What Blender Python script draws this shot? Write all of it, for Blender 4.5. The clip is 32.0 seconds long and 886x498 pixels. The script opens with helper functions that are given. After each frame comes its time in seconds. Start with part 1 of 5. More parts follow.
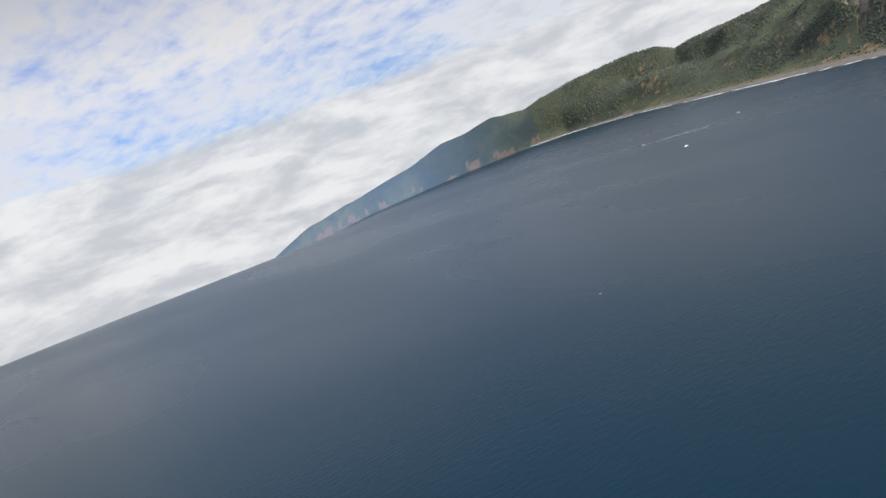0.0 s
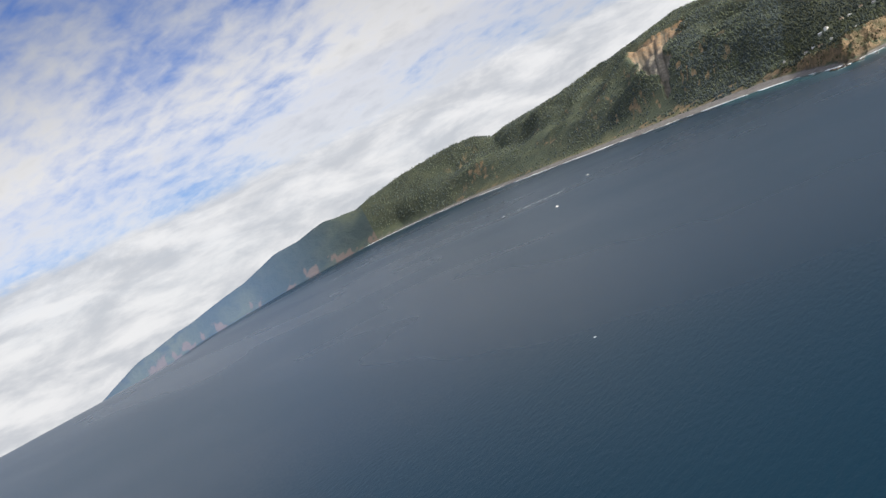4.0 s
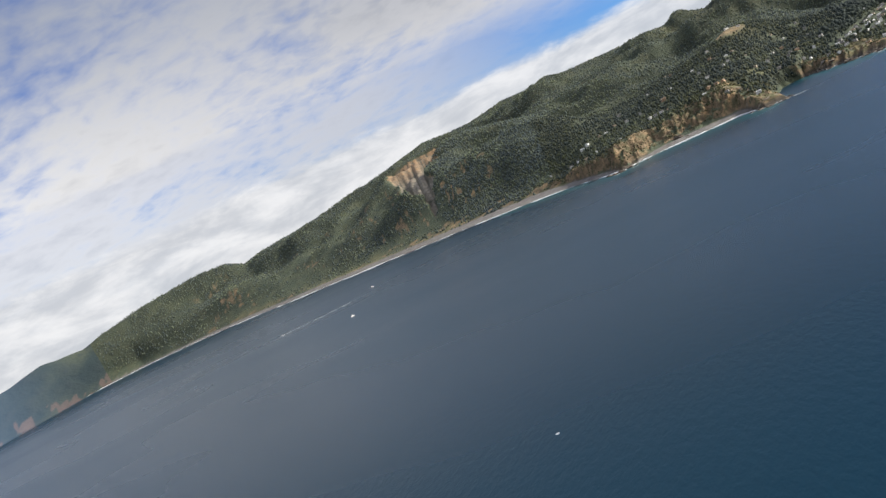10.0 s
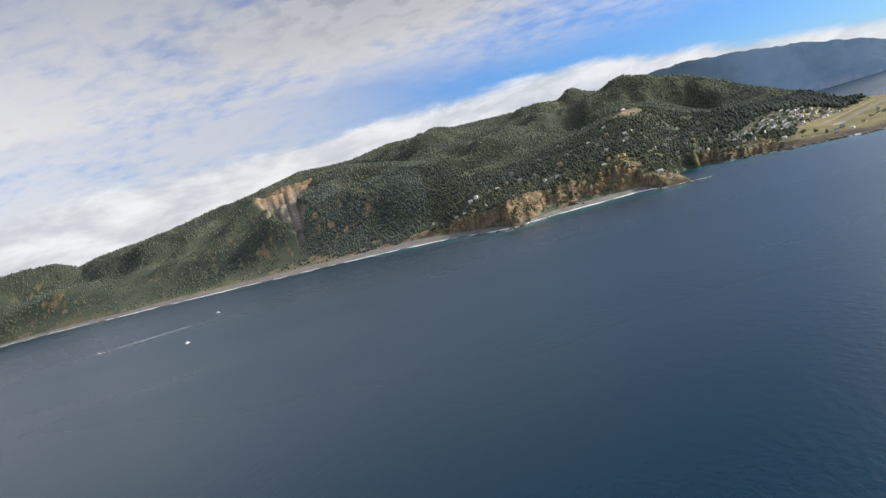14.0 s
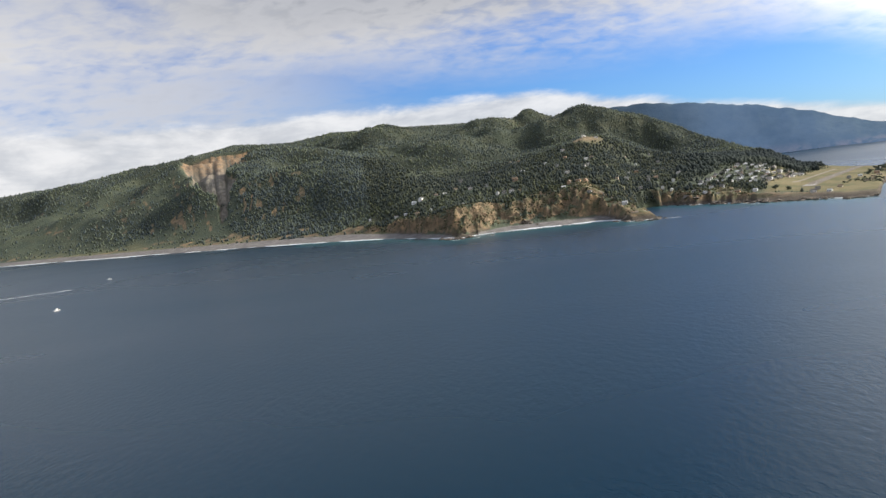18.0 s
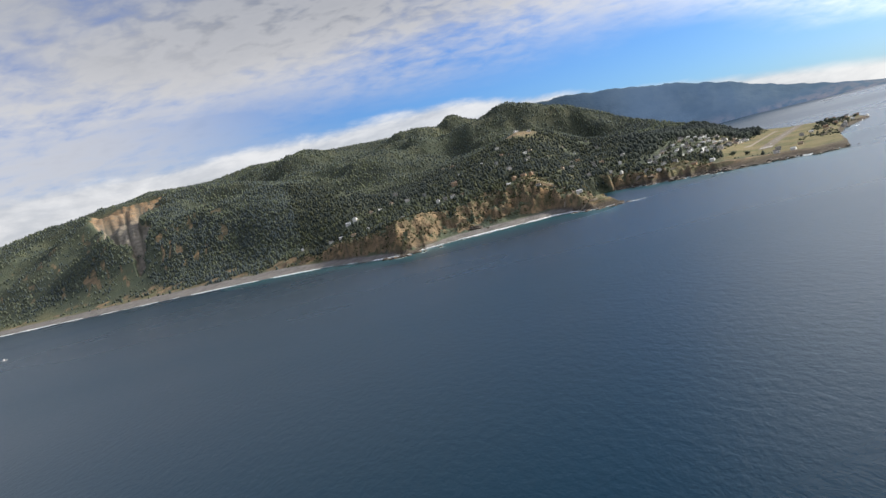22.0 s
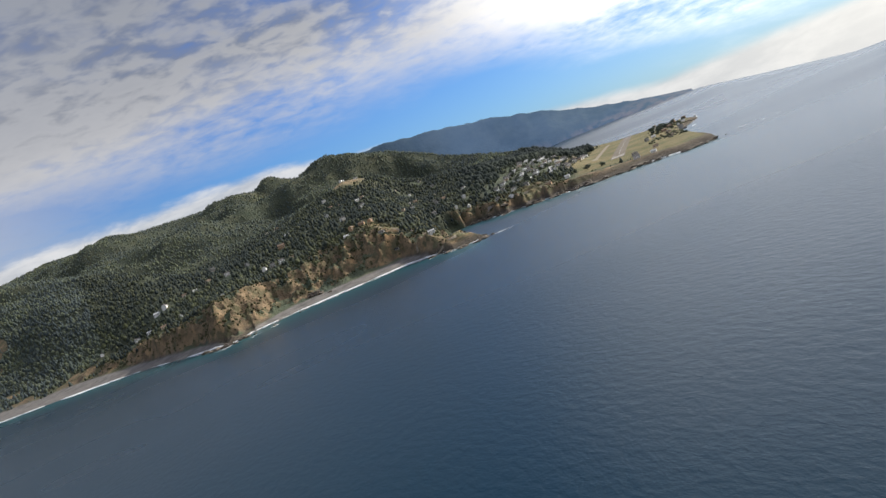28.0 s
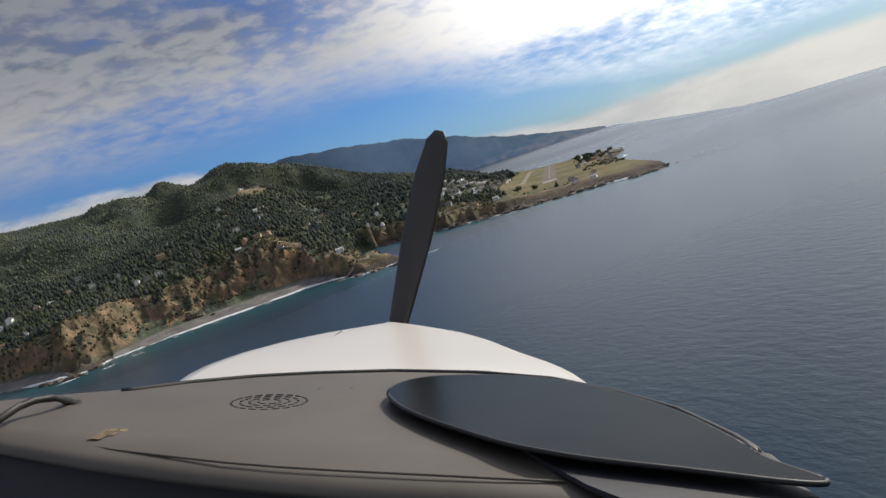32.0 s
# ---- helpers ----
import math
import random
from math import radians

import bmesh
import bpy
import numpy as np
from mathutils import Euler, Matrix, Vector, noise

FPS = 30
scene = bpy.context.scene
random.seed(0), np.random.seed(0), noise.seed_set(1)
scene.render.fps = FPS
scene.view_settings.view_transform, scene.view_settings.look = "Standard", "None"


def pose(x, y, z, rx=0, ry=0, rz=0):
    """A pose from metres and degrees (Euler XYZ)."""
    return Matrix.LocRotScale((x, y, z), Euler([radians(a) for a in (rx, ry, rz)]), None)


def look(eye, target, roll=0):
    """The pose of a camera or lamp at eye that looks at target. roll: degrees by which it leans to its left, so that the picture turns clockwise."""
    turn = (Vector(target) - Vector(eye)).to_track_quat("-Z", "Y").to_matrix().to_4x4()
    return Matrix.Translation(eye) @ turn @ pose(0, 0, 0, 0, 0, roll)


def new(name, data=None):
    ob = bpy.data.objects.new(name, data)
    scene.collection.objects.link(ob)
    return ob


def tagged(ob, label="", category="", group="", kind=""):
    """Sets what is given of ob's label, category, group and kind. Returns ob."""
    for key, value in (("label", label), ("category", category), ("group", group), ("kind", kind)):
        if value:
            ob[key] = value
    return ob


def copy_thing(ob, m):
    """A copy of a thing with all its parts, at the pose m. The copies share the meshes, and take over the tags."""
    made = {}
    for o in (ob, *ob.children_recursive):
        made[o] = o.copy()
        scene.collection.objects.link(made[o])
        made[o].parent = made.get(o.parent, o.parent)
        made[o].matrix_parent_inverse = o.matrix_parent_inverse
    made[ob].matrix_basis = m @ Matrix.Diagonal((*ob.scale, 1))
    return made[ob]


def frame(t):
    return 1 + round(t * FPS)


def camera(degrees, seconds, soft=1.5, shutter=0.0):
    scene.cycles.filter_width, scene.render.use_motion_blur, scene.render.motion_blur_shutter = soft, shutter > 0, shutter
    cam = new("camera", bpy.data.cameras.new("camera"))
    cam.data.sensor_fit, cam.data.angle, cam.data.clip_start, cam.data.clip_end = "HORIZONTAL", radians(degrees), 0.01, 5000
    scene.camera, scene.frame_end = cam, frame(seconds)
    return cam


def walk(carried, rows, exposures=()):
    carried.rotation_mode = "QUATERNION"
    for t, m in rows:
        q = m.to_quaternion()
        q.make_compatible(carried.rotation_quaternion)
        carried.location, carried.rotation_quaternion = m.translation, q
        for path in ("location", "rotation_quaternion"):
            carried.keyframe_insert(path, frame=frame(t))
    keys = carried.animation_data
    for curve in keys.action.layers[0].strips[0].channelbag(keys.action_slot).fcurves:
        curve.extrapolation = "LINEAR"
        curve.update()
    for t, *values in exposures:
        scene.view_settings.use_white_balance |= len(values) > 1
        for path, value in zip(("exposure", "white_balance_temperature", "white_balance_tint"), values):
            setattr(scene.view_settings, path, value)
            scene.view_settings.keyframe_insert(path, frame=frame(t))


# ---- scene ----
cam = camera(60, 32.0, soft=1.5)
PATH = (
    (0.0, 408.86, -432.11, 146.59, 82.529, 19.218, 51.053),
    (0.5, 389.82, -432.22, 145.26, 82.495, 20.069, 49.584),
    (1.0, 370.79, -432.29, 143.93, 82.430, 20.884, 47.813),
    (1.5, 351.78, -432.25, 142.59, 82.557, 22.092, 45.884),
    (2.0, 332.82, -432.02, 141.24, 83.166, 23.160, 43.900),
    (2.5, 313.94, -431.48, 139.85, 83.806, 23.835, 42.060),
    (3.0, 295.19, -430.51, 138.43, 84.226, 24.651, 40.200),
    (3.5, 276.65, -428.96, 136.97, 84.616, 25.360, 38.302),
    (4.0, 258.37, -426.72, 135.47, 84.909, 25.720, 36.431),
    (4.5, 240.46, -423.65, 133.94, 85.165, 25.861, 34.532),
    (5.0, 222.99, -419.64, 132.37, 85.401, 25.860, 32.645),
    (5.5, 206.05, -414.56, 130.78, 85.637, 25.792, 30.810),
    (6.0, 189.73, -408.29, 129.16, 85.892, 25.732, 29.071),
    (6.5, 174.10, -400.76, 127.51, 86.145, 25.724, 27.440),
    (7.0, 159.21, -391.94, 125.85, 86.455, 25.470, 26.032),
    (7.5, 145.12, -381.84, 124.16, 86.743, 25.153, 24.701),
    (8.0, 131.84, -370.50, 122.45, 86.751, 25.102, 22.982),
    (8.5, 119.38, -357.99, 120.72, 86.495, 25.307, 20.807),
    (9.0, 107.75, -344.40, 118.97, 86.180, 25.768, 18.634),
    (9.5, 96.93, -329.84, 117.19, 85.950, 26.165, 16.791),
    (10.0, 86.89, -314.43, 115.39, 85.829, 26.012, 15.287),
    (10.5, 77.60, -298.28, 113.56, 85.745, 25.475, 13.897),
    (11.0, 69.03, -281.53, 111.73, 85.623, 25.020, 12.417),
    (11.5, 61.13, -264.29, 109.90, 85.436, 24.576, 10.805),
    (12.0, 53.86, -246.70, 108.07, 85.294, 23.568, 9.220),
    (12.5, 47.17, -228.85, 106.25, 85.286, 21.820, 7.853),
    (13.0, 41.01, -210.86, 104.47, 85.358, 20.122, 6.745),
    (13.5, 35.34, -192.81, 102.71, 85.499, 18.482, 5.843),
    (14.0, 30.11, -174.77, 101.00, 85.689, 16.245, 5.026),
    (14.5, 25.29, -156.79, 99.32, 85.776, 14.062, 4.173),
    (15.0, 20.85, -138.91, 97.69, 85.630, 12.571, 3.274),
    (15.5, 16.76, -121.14, 96.10, 85.367, 11.543, 2.467),
    (16.0, 13.02, -103.48, 94.55, 85.135, 10.448, 1.854),
    (16.5, 9.59, -85.92, 93.04, 84.979, 9.338, 1.383),
    (17.0, 6.46, -68.43, 91.58, 84.938, 8.283, 0.998),
    (17.5, 3.62, -51.00, 90.17, 85.039, 7.360, 0.639),
    (18.0, 1.05, -33.60, 88.81, 85.303, 6.654, 0.249),
    (18.5, -1.26, -16.23, 87.51, 85.510, 6.938, -0.196),
    (19.0, -3.32, 1.14, 86.27, 85.524, 7.644, -0.586),
    (19.5, -5.13, 18.52, 85.09, 85.469, 8.468, -0.956),
    (20.0, -6.68, 35.91, 83.97, 85.378, 9.217, -1.471),
    (20.5, -7.95, 53.32, 82.91, 85.295, 10.266, -2.387),
    (21.0, -8.92, 70.75, 81.93, 85.215, 11.644, -3.564),
    (21.5, -9.57, 88.20, 81.01, 85.308, 13.040, -4.463),
    (22.0, -9.90, 105.67, 80.15, 85.560, 14.311, -5.094),
    (22.5, -9.90, 123.15, 79.34, 85.712, 15.539, -5.870),
    (23.0, -9.56, 140.64, 78.59, 85.687, 16.875, -6.983),
    (23.5, -8.89, 158.13, 77.88, 85.631, 18.353, -8.403),
    (24.0, -7.87, 175.60, 77.20, 85.644, 19.948, -9.916),
    (24.5, -6.53, 193.04, 76.54, 85.723, 20.983, -11.207),
    (25.0, -4.85, 210.44, 75.89, 85.807, 21.082, -12.087),
    (25.5, -2.83, 227.79, 75.25, 85.842, 21.255, -13.068),
    (26.0, -0.50, 245.08, 74.60, 85.665, 22.309, -14.496),
    (26.5, 2.15, 262.31, 73.93, 85.429, 23.225, -16.032),
    (27.0, 5.10, 279.46, 73.25, 85.387, 23.379, -17.082),
    (27.5, 8.31, 296.56, 72.55, 85.434, 23.013, -17.879),
    (28.0, 11.78, 313.61, 71.83, 85.463, 22.402, -18.674),
    (28.5, 15.46, 330.61, 71.08, 85.365, 21.838, -19.713),
    (29.0, 19.34, 347.57, 70.31, 85.039, 21.609, -21.224),
    (29.5, 23.39, 364.50, 69.51, 84.689, 21.669, -22.689),
    (30.0, 27.57, 381.41, 68.68, 84.540, 21.561, -23.588),
    (30.5, 31.85, 398.30, 67.84, 84.600, 20.971, -24.064),
    (31.0, 36.19, 415.18, 66.98, 84.680, 20.116, -24.522),
    (31.5, 40.57, 432.05, 66.12, 84.698, 19.204, -25.208),
    (32.0, 44.96, 448.93, 65.25, 84.697, 18.315, -26.071),
)
walk(cam, [(t, pose(*p)) for t, *p in PATH], exposures=((0, 0.14), (15, 0.22), (24, 0.12), (29, -0.12), (32, -0.45)))

# ---------------------------------------------------------------- world light
SUN_AZ, SUN_EL = 72.0, 31.0           # degrees clockwise from +y, and above the horizon
world = bpy.data.worlds.new("sky")
scene.world = world
world.use_nodes = True
wn, wl = world.node_tree.nodes, world.node_tree.links
wn.clear()


def wmath(op, a, b=None, c=None, clamp=False):
    n = wn.new("ShaderNodeMath")
    n.operation, n.use_clamp = op, clamp
    for i, v in enumerate((a, b, c)):
        if v is None:
            continue
        if isinstance(v, (int, float)):
            n.inputs[i].default_value = v
        else:
            wl.new(v, n.inputs[i])
    return n.outputs[0]


def wramp(x, lo, hi):
    n = wn.new("ShaderNodeMapRange")
    n.interpolation_type = "SMOOTHSTEP"
    wl.new(x, n.inputs[0])
    for i, v in ((1, lo), (2, hi), (3, 0.0), (4, 1.0)):
        if isinstance(v, (int, float)):
            n.inputs[i].default_value = v
        else:
            wl.new(v, n.inputs[i])
    return n.outputs[0]


def wmix(f, a, b):
    n = wn.new("ShaderNodeMix")
    n.data_type = "RGBA"
    if isinstance(f, (int, float)):
        n.inputs[0].default_value = f
    else:
        wl.new(f, n.inputs[0])
    for i, v in ((6, a), (7, b)):
        if isinstance(v, tuple):
            n.inputs[i].default_value = (*v, 1)
        else:
            wl.new(v, n.inputs[i])
    return n.outputs[2]


sky = wn.new("ShaderNodeTexSky")
sky.sky_type, sky.sun_disc = "NISHITA", False
sky.sun_elevation, sky.sun_rotation = radians(SUN_EL), radians(SUN_AZ)
sky.altitude, sky.air_density, sky.dust_density, sky.ozone_density = 100, 1.0, 0.6, 2.0
coord = wn.new("ShaderNodeTexCoord")
sep = wn.new("ShaderNodeSeparateXYZ")
wl.new(coord.outputs["Generated"], sep.inputs[0])
dx, dy, dz = sep.outputs
up = wmath("MAXIMUM", dz, 0.0)
# the cloud deck lies flat overhead: its pattern is laid out on a plane
den = wmath("ADD", up, 0.24)
comb = wn.new("ShaderNodeCombineXYZ")
wl.new(wmath("DIVIDE", dx, den), comb.inputs[0])
wl.new(wmath("DIVIDE", dy, den), comb.inputs[1])
plane = wn.new("ShaderNodeMapping")
wl.new(comb.outputs[0], plane.inputs[0])
plane.inputs["Rotation"].default_value = (0, 0, radians(-28))
plane.inputs["Scale"].default_value = (0.62, 0.78, 1.0)


def wnoise(vec, scale, detail, rough, dist=0.0):
    n = wn.new("ShaderNodeTexNoise")
    wl.new(vec, n.inputs["Vector"])
    n.inputs["Scale"].default_value, n.inputs["Detail"].default_value = scale, detail
    n.inputs["Roughness"].default_value, n.inputs["Distortion"].default_value = rough, dist
    return n.outputs[0]


big = wnoise(plane.outputs[0], 0.42, 4, 0.55, 0.3)
fine = wnoise(plane.outputs[0], 2.2, 8, 0.6, 0.3)
ripple = wnoise(plane.outputs[0], 19.0, 3, 0.55, 0.3)
azim = wmath("ARCTAN2", dx, dy)                      # radians, + towards +x
mixed = wmath("ADD", wmath("ADD", wmath("MULTIPLY", big, 0.54), wmath("MULTIPLY", fine, 0.32)), wmath("MULTIPLY", ripple, 0.14))
# open blue belt low over the land, none over the northern sea
belt_lo = wmath("SUBTRACT", wmath("ADD", 0.148, wmath("MULTIPLY", wmath("SUBTRACT", fine, 0.5), 0.10)), wmath("MULTIPLY", wramp(azim, 0.35, 0.75), 0.09))
above = wramp(dz, wmath("SUBTRACT", belt_lo, 0.035), wmath("ADD", belt_lo, 0.045))
north = wramp(azim, 0.05, -0.35)
deck = wmath("MULTIPLY", wramp(mixed, 0.365, 0.535), wmath("MAXIMUM", above, wmath("MULTIPLY", north, 0.85)))
arc = wn.new("ShaderNodeCombineXYZ")
wl.new(wmath("MULTIPLY", azim, 9.0), arc.inputs[0])
wl.new(wmath("MULTIPLY", dz, 26.0), arc.inputs[1])
puff = wnoise(arc.outputs[0], 1.0, 7, 0.6, 0.2)
wide_puff = wnoise(arc.outputs[0], 0.22, 3, 0.5)
bank_base = wmath("MAXIMUM", wmath("SUBTRACT", 0.106, wmath("MULTIPLY", wmath("MAXIMUM", wmath("SUBTRACT", azim, 0.1), 0.0), 0.17)), 0.018)
heap = wmath("SUBTRACT", 1.0, wmath("MULTIPLY", wramp(azim, 0.15, 0.6), 0.7))
bank_top = wmath("ADD", wmath("ADD", bank_base, wmath("MULTIPLY", wmath("MULTIPLY", wmath("SUBTRACT", puff, 0.5), 0.045), heap)), wmath("MULTIPLY", wmath("MULTIPLY", wmath("SUBTRACT", wide_puff, 0.5), 0.03), heap))
bank = wramp(dz, wmath("ADD", bank_top, 0.008), wmath("SUBTRACT", bank_top, 0.008))
bands = wn.new("ShaderNodeCombineXYZ")
wl.new(wmath("MULTIPLY", azim, 2.6), bands.inputs[0])
wl.new(wmath("MULTIPLY", dz, 62.0), bands.inputs[1])
gaps = wmath("MULTIPLY", wramp(wnoise(bands.outputs[0], 1.0, 4, 0.55, 0.3), 0.50, 0.62), wmath("MULTIPLY", wramp(azim, 0.25, 0.6), wramp(dz, 0.022, 0.05)))
bank = wmath("MULTIPLY", bank, wmath("SUBTRACT", 0.93, wmath("MULTIPLY", gaps, 0.6)))
glow = wn.new("ShaderNodeVectorMath")
glow.operation = "DOT_PRODUCT"
wl.new(coord.outputs["Generated"], glow.inputs[0])
sd = Vector((math.sin(radians(SUN_AZ)) * math.cos(radians(SUN_EL)), math.cos(radians(SUN_AZ)) * math.cos(radians(SUN_EL)), math.sin(radians(SUN_EL))))
glow.inputs[1].default_value = sd
near_sun = wramp(glow.outputs["Value"], 0.60, 0.96)
skyc = wn.new("ShaderNodeVectorMath")
skyc.operation = "SCALE"
wl.new(sky.outputs[0], skyc.inputs[0])
skyc.inputs["Scale"].default_value = 0.120
tint = wmix(wramp(dz, 0.0, 0.30), (0.36, 0.60, 1.0), (0.28, 0.53, 1.0))
blue = wn.new("ShaderNodeVectorMath")
blue.operation = "MULTIPLY"
wl.new(skyc.outputs[0], blue.inputs[0])
wl.new(tint, blue.inputs[1])
thick = wramp(mixed, 0.46, 0.68)
deck_col = wmix(thick, (0.80, 0.79, 0.785), (0.47, 0.48, 0.51))
deck_col = wmix(wmath("MULTIPLY", wmath("MULTIPLY", wramp(azim, -0.75, -0.3), wramp(azim, 0.45, 0.1)), 0.5), deck_col, (0.42, 0.43, 0.475))
deck_col = wmix(wramp(dz, 0.16, 0.40), deck_col, (0.35, 0.375, 0.435))
heavy = wmath("MULTIPLY", wmath("MULTIPLY", wramp(azim, -0.5, 0.05), wramp(dz, 0.16, 0.27)), wmath("ADD", 0.35, wmath("MULTIPLY", 0.65, wramp(wmath("ADD", wmath("MULTIPLY", ripple, 0.6), wmath("MULTIPLY", fine, 0.4)), 0.58, 0.42))))
deck_col = wmix(wmath("MULTIPLY", heavy, 0.95), deck_col, (0.22, 0.24, 0.285))
deck_col = wmix(wramp(dz, 0.46, 0.72), deck_col, (0.80, 0.82, 0.86))
deck_col = wmix(near_sun, deck_col, (3.2, 3.1, 2.95))
bank_col = wmix(wramp(puff, 0.35, 0.65), (0.52, 0.54, 0.58), (0.78, 0.78, 0.79))
bank_col = wmix(near_sun, bank_col, (1.25, 1.2, 1.1))
clear = wmix(wmath("MULTIPLY", near_sun, 0.45), blue.outputs[0], (0.72, 0.84, 1.0))
colour = wmix(wmath("MULTIPLY", deck, wramp(dz, 1.6, 0.3)), clear, deck_col)
colour = wmix(bank, colour, bank_col)
bg = wn.new("ShaderNodeBackground")
wl.new(colour, bg.inputs[0])
bg.inputs[1].default_value = 1.0
wout = wn.new("ShaderNodeOutputWorld")
wl.new(bg.outputs[0], wout.inputs[0])

sun = new("sun", bpy.data.lights.new("sun", "SUN"))
sun.data.energy, sun.data.angle, sun.data.color = 5.0, radians(0.55), (1.0, 0.92, 0.80)
sun.matrix_world = look(sd * 100, (0, 0, 0))


# ---------------------------------------------------------------- materials
def material(name):
    m = bpy.data.materials.new(name)
    m.use_nodes = True
    m.node_tree.nodes.clear()
    return m


class Nodes:
    """Short hand for a node tree."""

    def __init__(self, name):
        self.m = material(name)
        self.n, self.l = self.m.node_tree.nodes, self.m.node_tree.links

    def put(self, socket, v):
        if isinstance(v, (int, float)):
            socket.default_value = v
        elif isinstance(v, tuple):
            socket.default_value = v if len(v) == len(socket.default_value) else (*v, 1)
        else:
            self.l.new(v, socket)

    def pos(self):
        return self.n.new("ShaderNodeNewGeometry").outputs["Position"]

    def noise(self, scale, detail=4, rough=0.55, vec=None, dist=0.0):
        n = self.n.new("ShaderNodeTexNoise")
        self.put(n.inputs["Vector"], vec if vec is not None else self.pos())
        self.put(n.inputs["Scale"], scale)
        self.put(n.inputs["Detail"], detail)
        self.put(n.inputs["Roughness"], rough)
        self.put(n.inputs["Distortion"], dist)
        return n.outputs[0]

    def stretch(self, sx, sy, sz, rz=0.0, vec=None):
        n = self.n.new("ShaderNodeMapping")
        self.put(n.inputs[0], vec if vec is not None else self.pos())
        n.inputs["Scale"].default_value = (sx, sy, sz)
        n.inputs["Rotation"].default_value = (0, 0, rz)
        return n.outputs[0]

    def ramp(self, x, lo, hi, a=0.0, b=1.0):
        n = self.n.new("ShaderNodeMapRange")
        n.interpolation_type = "SMOOTHSTEP"
        for i, v in enumerate((x, lo, hi, a, b)):
            self.put(n.inputs[i], v)
        return n.outputs[0]

    def math(self, op, a, b=0.0):
        n = self.n.new("ShaderNodeMath")
        n.operation = op
        self.put(n.inputs[0], a)
        self.put(n.inputs[1], b)
        return n.outputs[0]

    def mix(self, f, a, b):
        n = self.n.new("ShaderNodeMix")
        n.data_type = "RGBA"
        self.put(n.inputs[0], f)
        self.put(n.inputs[6], a)
        self.put(n.inputs[7], b)
        return n.outputs[2]

    def attr(self, name, out=2):
        n = self.n.new("ShaderNodeAttribute")
        n.attribute_name = name
        return n.outputs[out]

    def random(self):
        return self.n.new("ShaderNodeObjectInfo").outputs["Random"]

    def island(self):
        return self.n.new("ShaderNodeNewGeometry").outputs["Random Per Island"]

    def bump(self, height, strength, distance):
        n = self.n.new("ShaderNodeBump")
        self.put(n.inputs["Height"], height)
        n.inputs["Strength"].default_value, n.inputs["Distance"].default_value = strength, distance
        return n.outputs[0]

    def done(self, colour, rough=0.8, normal=None, metal=0.0, ior=1.45, spec=None, trans=None, emit=None, coat=None):
        b = self.n.new("ShaderNodeBsdfPrincipled")
        self.put(b.inputs["Base Color"], colour)
        self.put(b.inputs["Roughness"], rough)
        self.put(b.inputs["Metallic"], metal)
        self.put(b.inputs["IOR"], ior)
        if spec is not None:
            self.put(b.inputs["Specular IOR Level"], spec)
        if trans is not None:
            self.put(b.inputs["Transmission Weight"], trans)
        if coat is not None:
            self.put(b.inputs["Coat Weight"], coat)
        if emit is not None:
            self.put(b.inputs["Emission Color"], emit[0])
            self.put(b.inputs["Emission Strength"], emit[1])
        if normal is not None:
            self.l.new(normal, b.inputs["Normal"])
        o = self.n.new("ShaderNodeOutputMaterial")
        self.l.new(b.outputs[0], o.inputs[0])
        return self.m


def plain(name, colour, rough=0.7, var=0.25, scale=1.5, metal=0.0, bump=0.0, spec=None):
    """A simple painted or natural surface with two scales of variation."""
    k = Nodes(name)
    a = k.noise(scale, 5, 0.6)
    b = k.noise(scale * 0.13, 3, 0.5)
    f = k.math("ADD", k.math("MULTIPLY", a, 0.6), k.math("MULTIPLY", b, 0.4))
    dark = tuple(c * (1 - var) for c in colour)
    light = tuple(min(1.0, c * (1 + var)) for c in colour)
    col = k.mix(k.ramp(f, 0.3, 0.7), dark, light)
    nrm = k.bump(a, bump, 0.05) if bump else None
    return k.done(col, rough, nrm, metal, spec=spec)


# ---------------------------------------------------------------- land form
def smooth(x, lo, hi):
    t = np.clip((x - lo) / (hi - lo), 0, 1)
    return t * t * (3 - 2 * t)


def hashed(i, j, seed):
    n = (i.astype(np.int64) * 374761393 + j.astype(np.int64) * 668265263 + seed * 1274126177) & 0x7FFFFFFF
    n = ((n ^ (n >> 13)) * 1103515245) & 0x7FFFFFFF
    return ((n ^ (n >> 16)) & 0xFFFF) / 65535.0


def vnoise(x, y, seed=0):
    i, j = np.floor(x), np.floor(y)
    u, v = x - i, y - j
    u, v = u * u * u * (u * (u * 6 - 15) + 10), v * v * v * (v * (v * 6 - 15) + 10)
    a, b, c, d = hashed(i, j, seed), hashed(i + 1, j, seed), hashed(i, j + 1, seed), hashed(i + 1, j + 1, seed)
    return (a * (1 - u) + b * u) * (1 - v) + (c * (1 - u) + d * u) * v


def fbm(x, y, octaves=5, seed=0, gain=0.5):
    s, amp, tot = 0.0, 1.0, 0.0
    for o in range(octaves):
        s = s + amp * vnoise(x, y, seed + o * 17)
        tot += amp
        amp *= gain
        x, y = x * 2.03 + 11.3, y * 2.03 - 7.7
    return s / tot


def ridged(x, y, octaves=5, seed=0):
    s, amp, tot = 0.0, 1.0, 0.0
    for o in range(octaves):
        s = s + amp * (1 - np.abs(2 * vnoise(x, y, seed + o * 13) - 1)) ** 1.6
        tot += amp
        amp *= 0.5
        x, y = x * 2.1 + 5.2, y * 2.1 + 3.1
    return s / tot


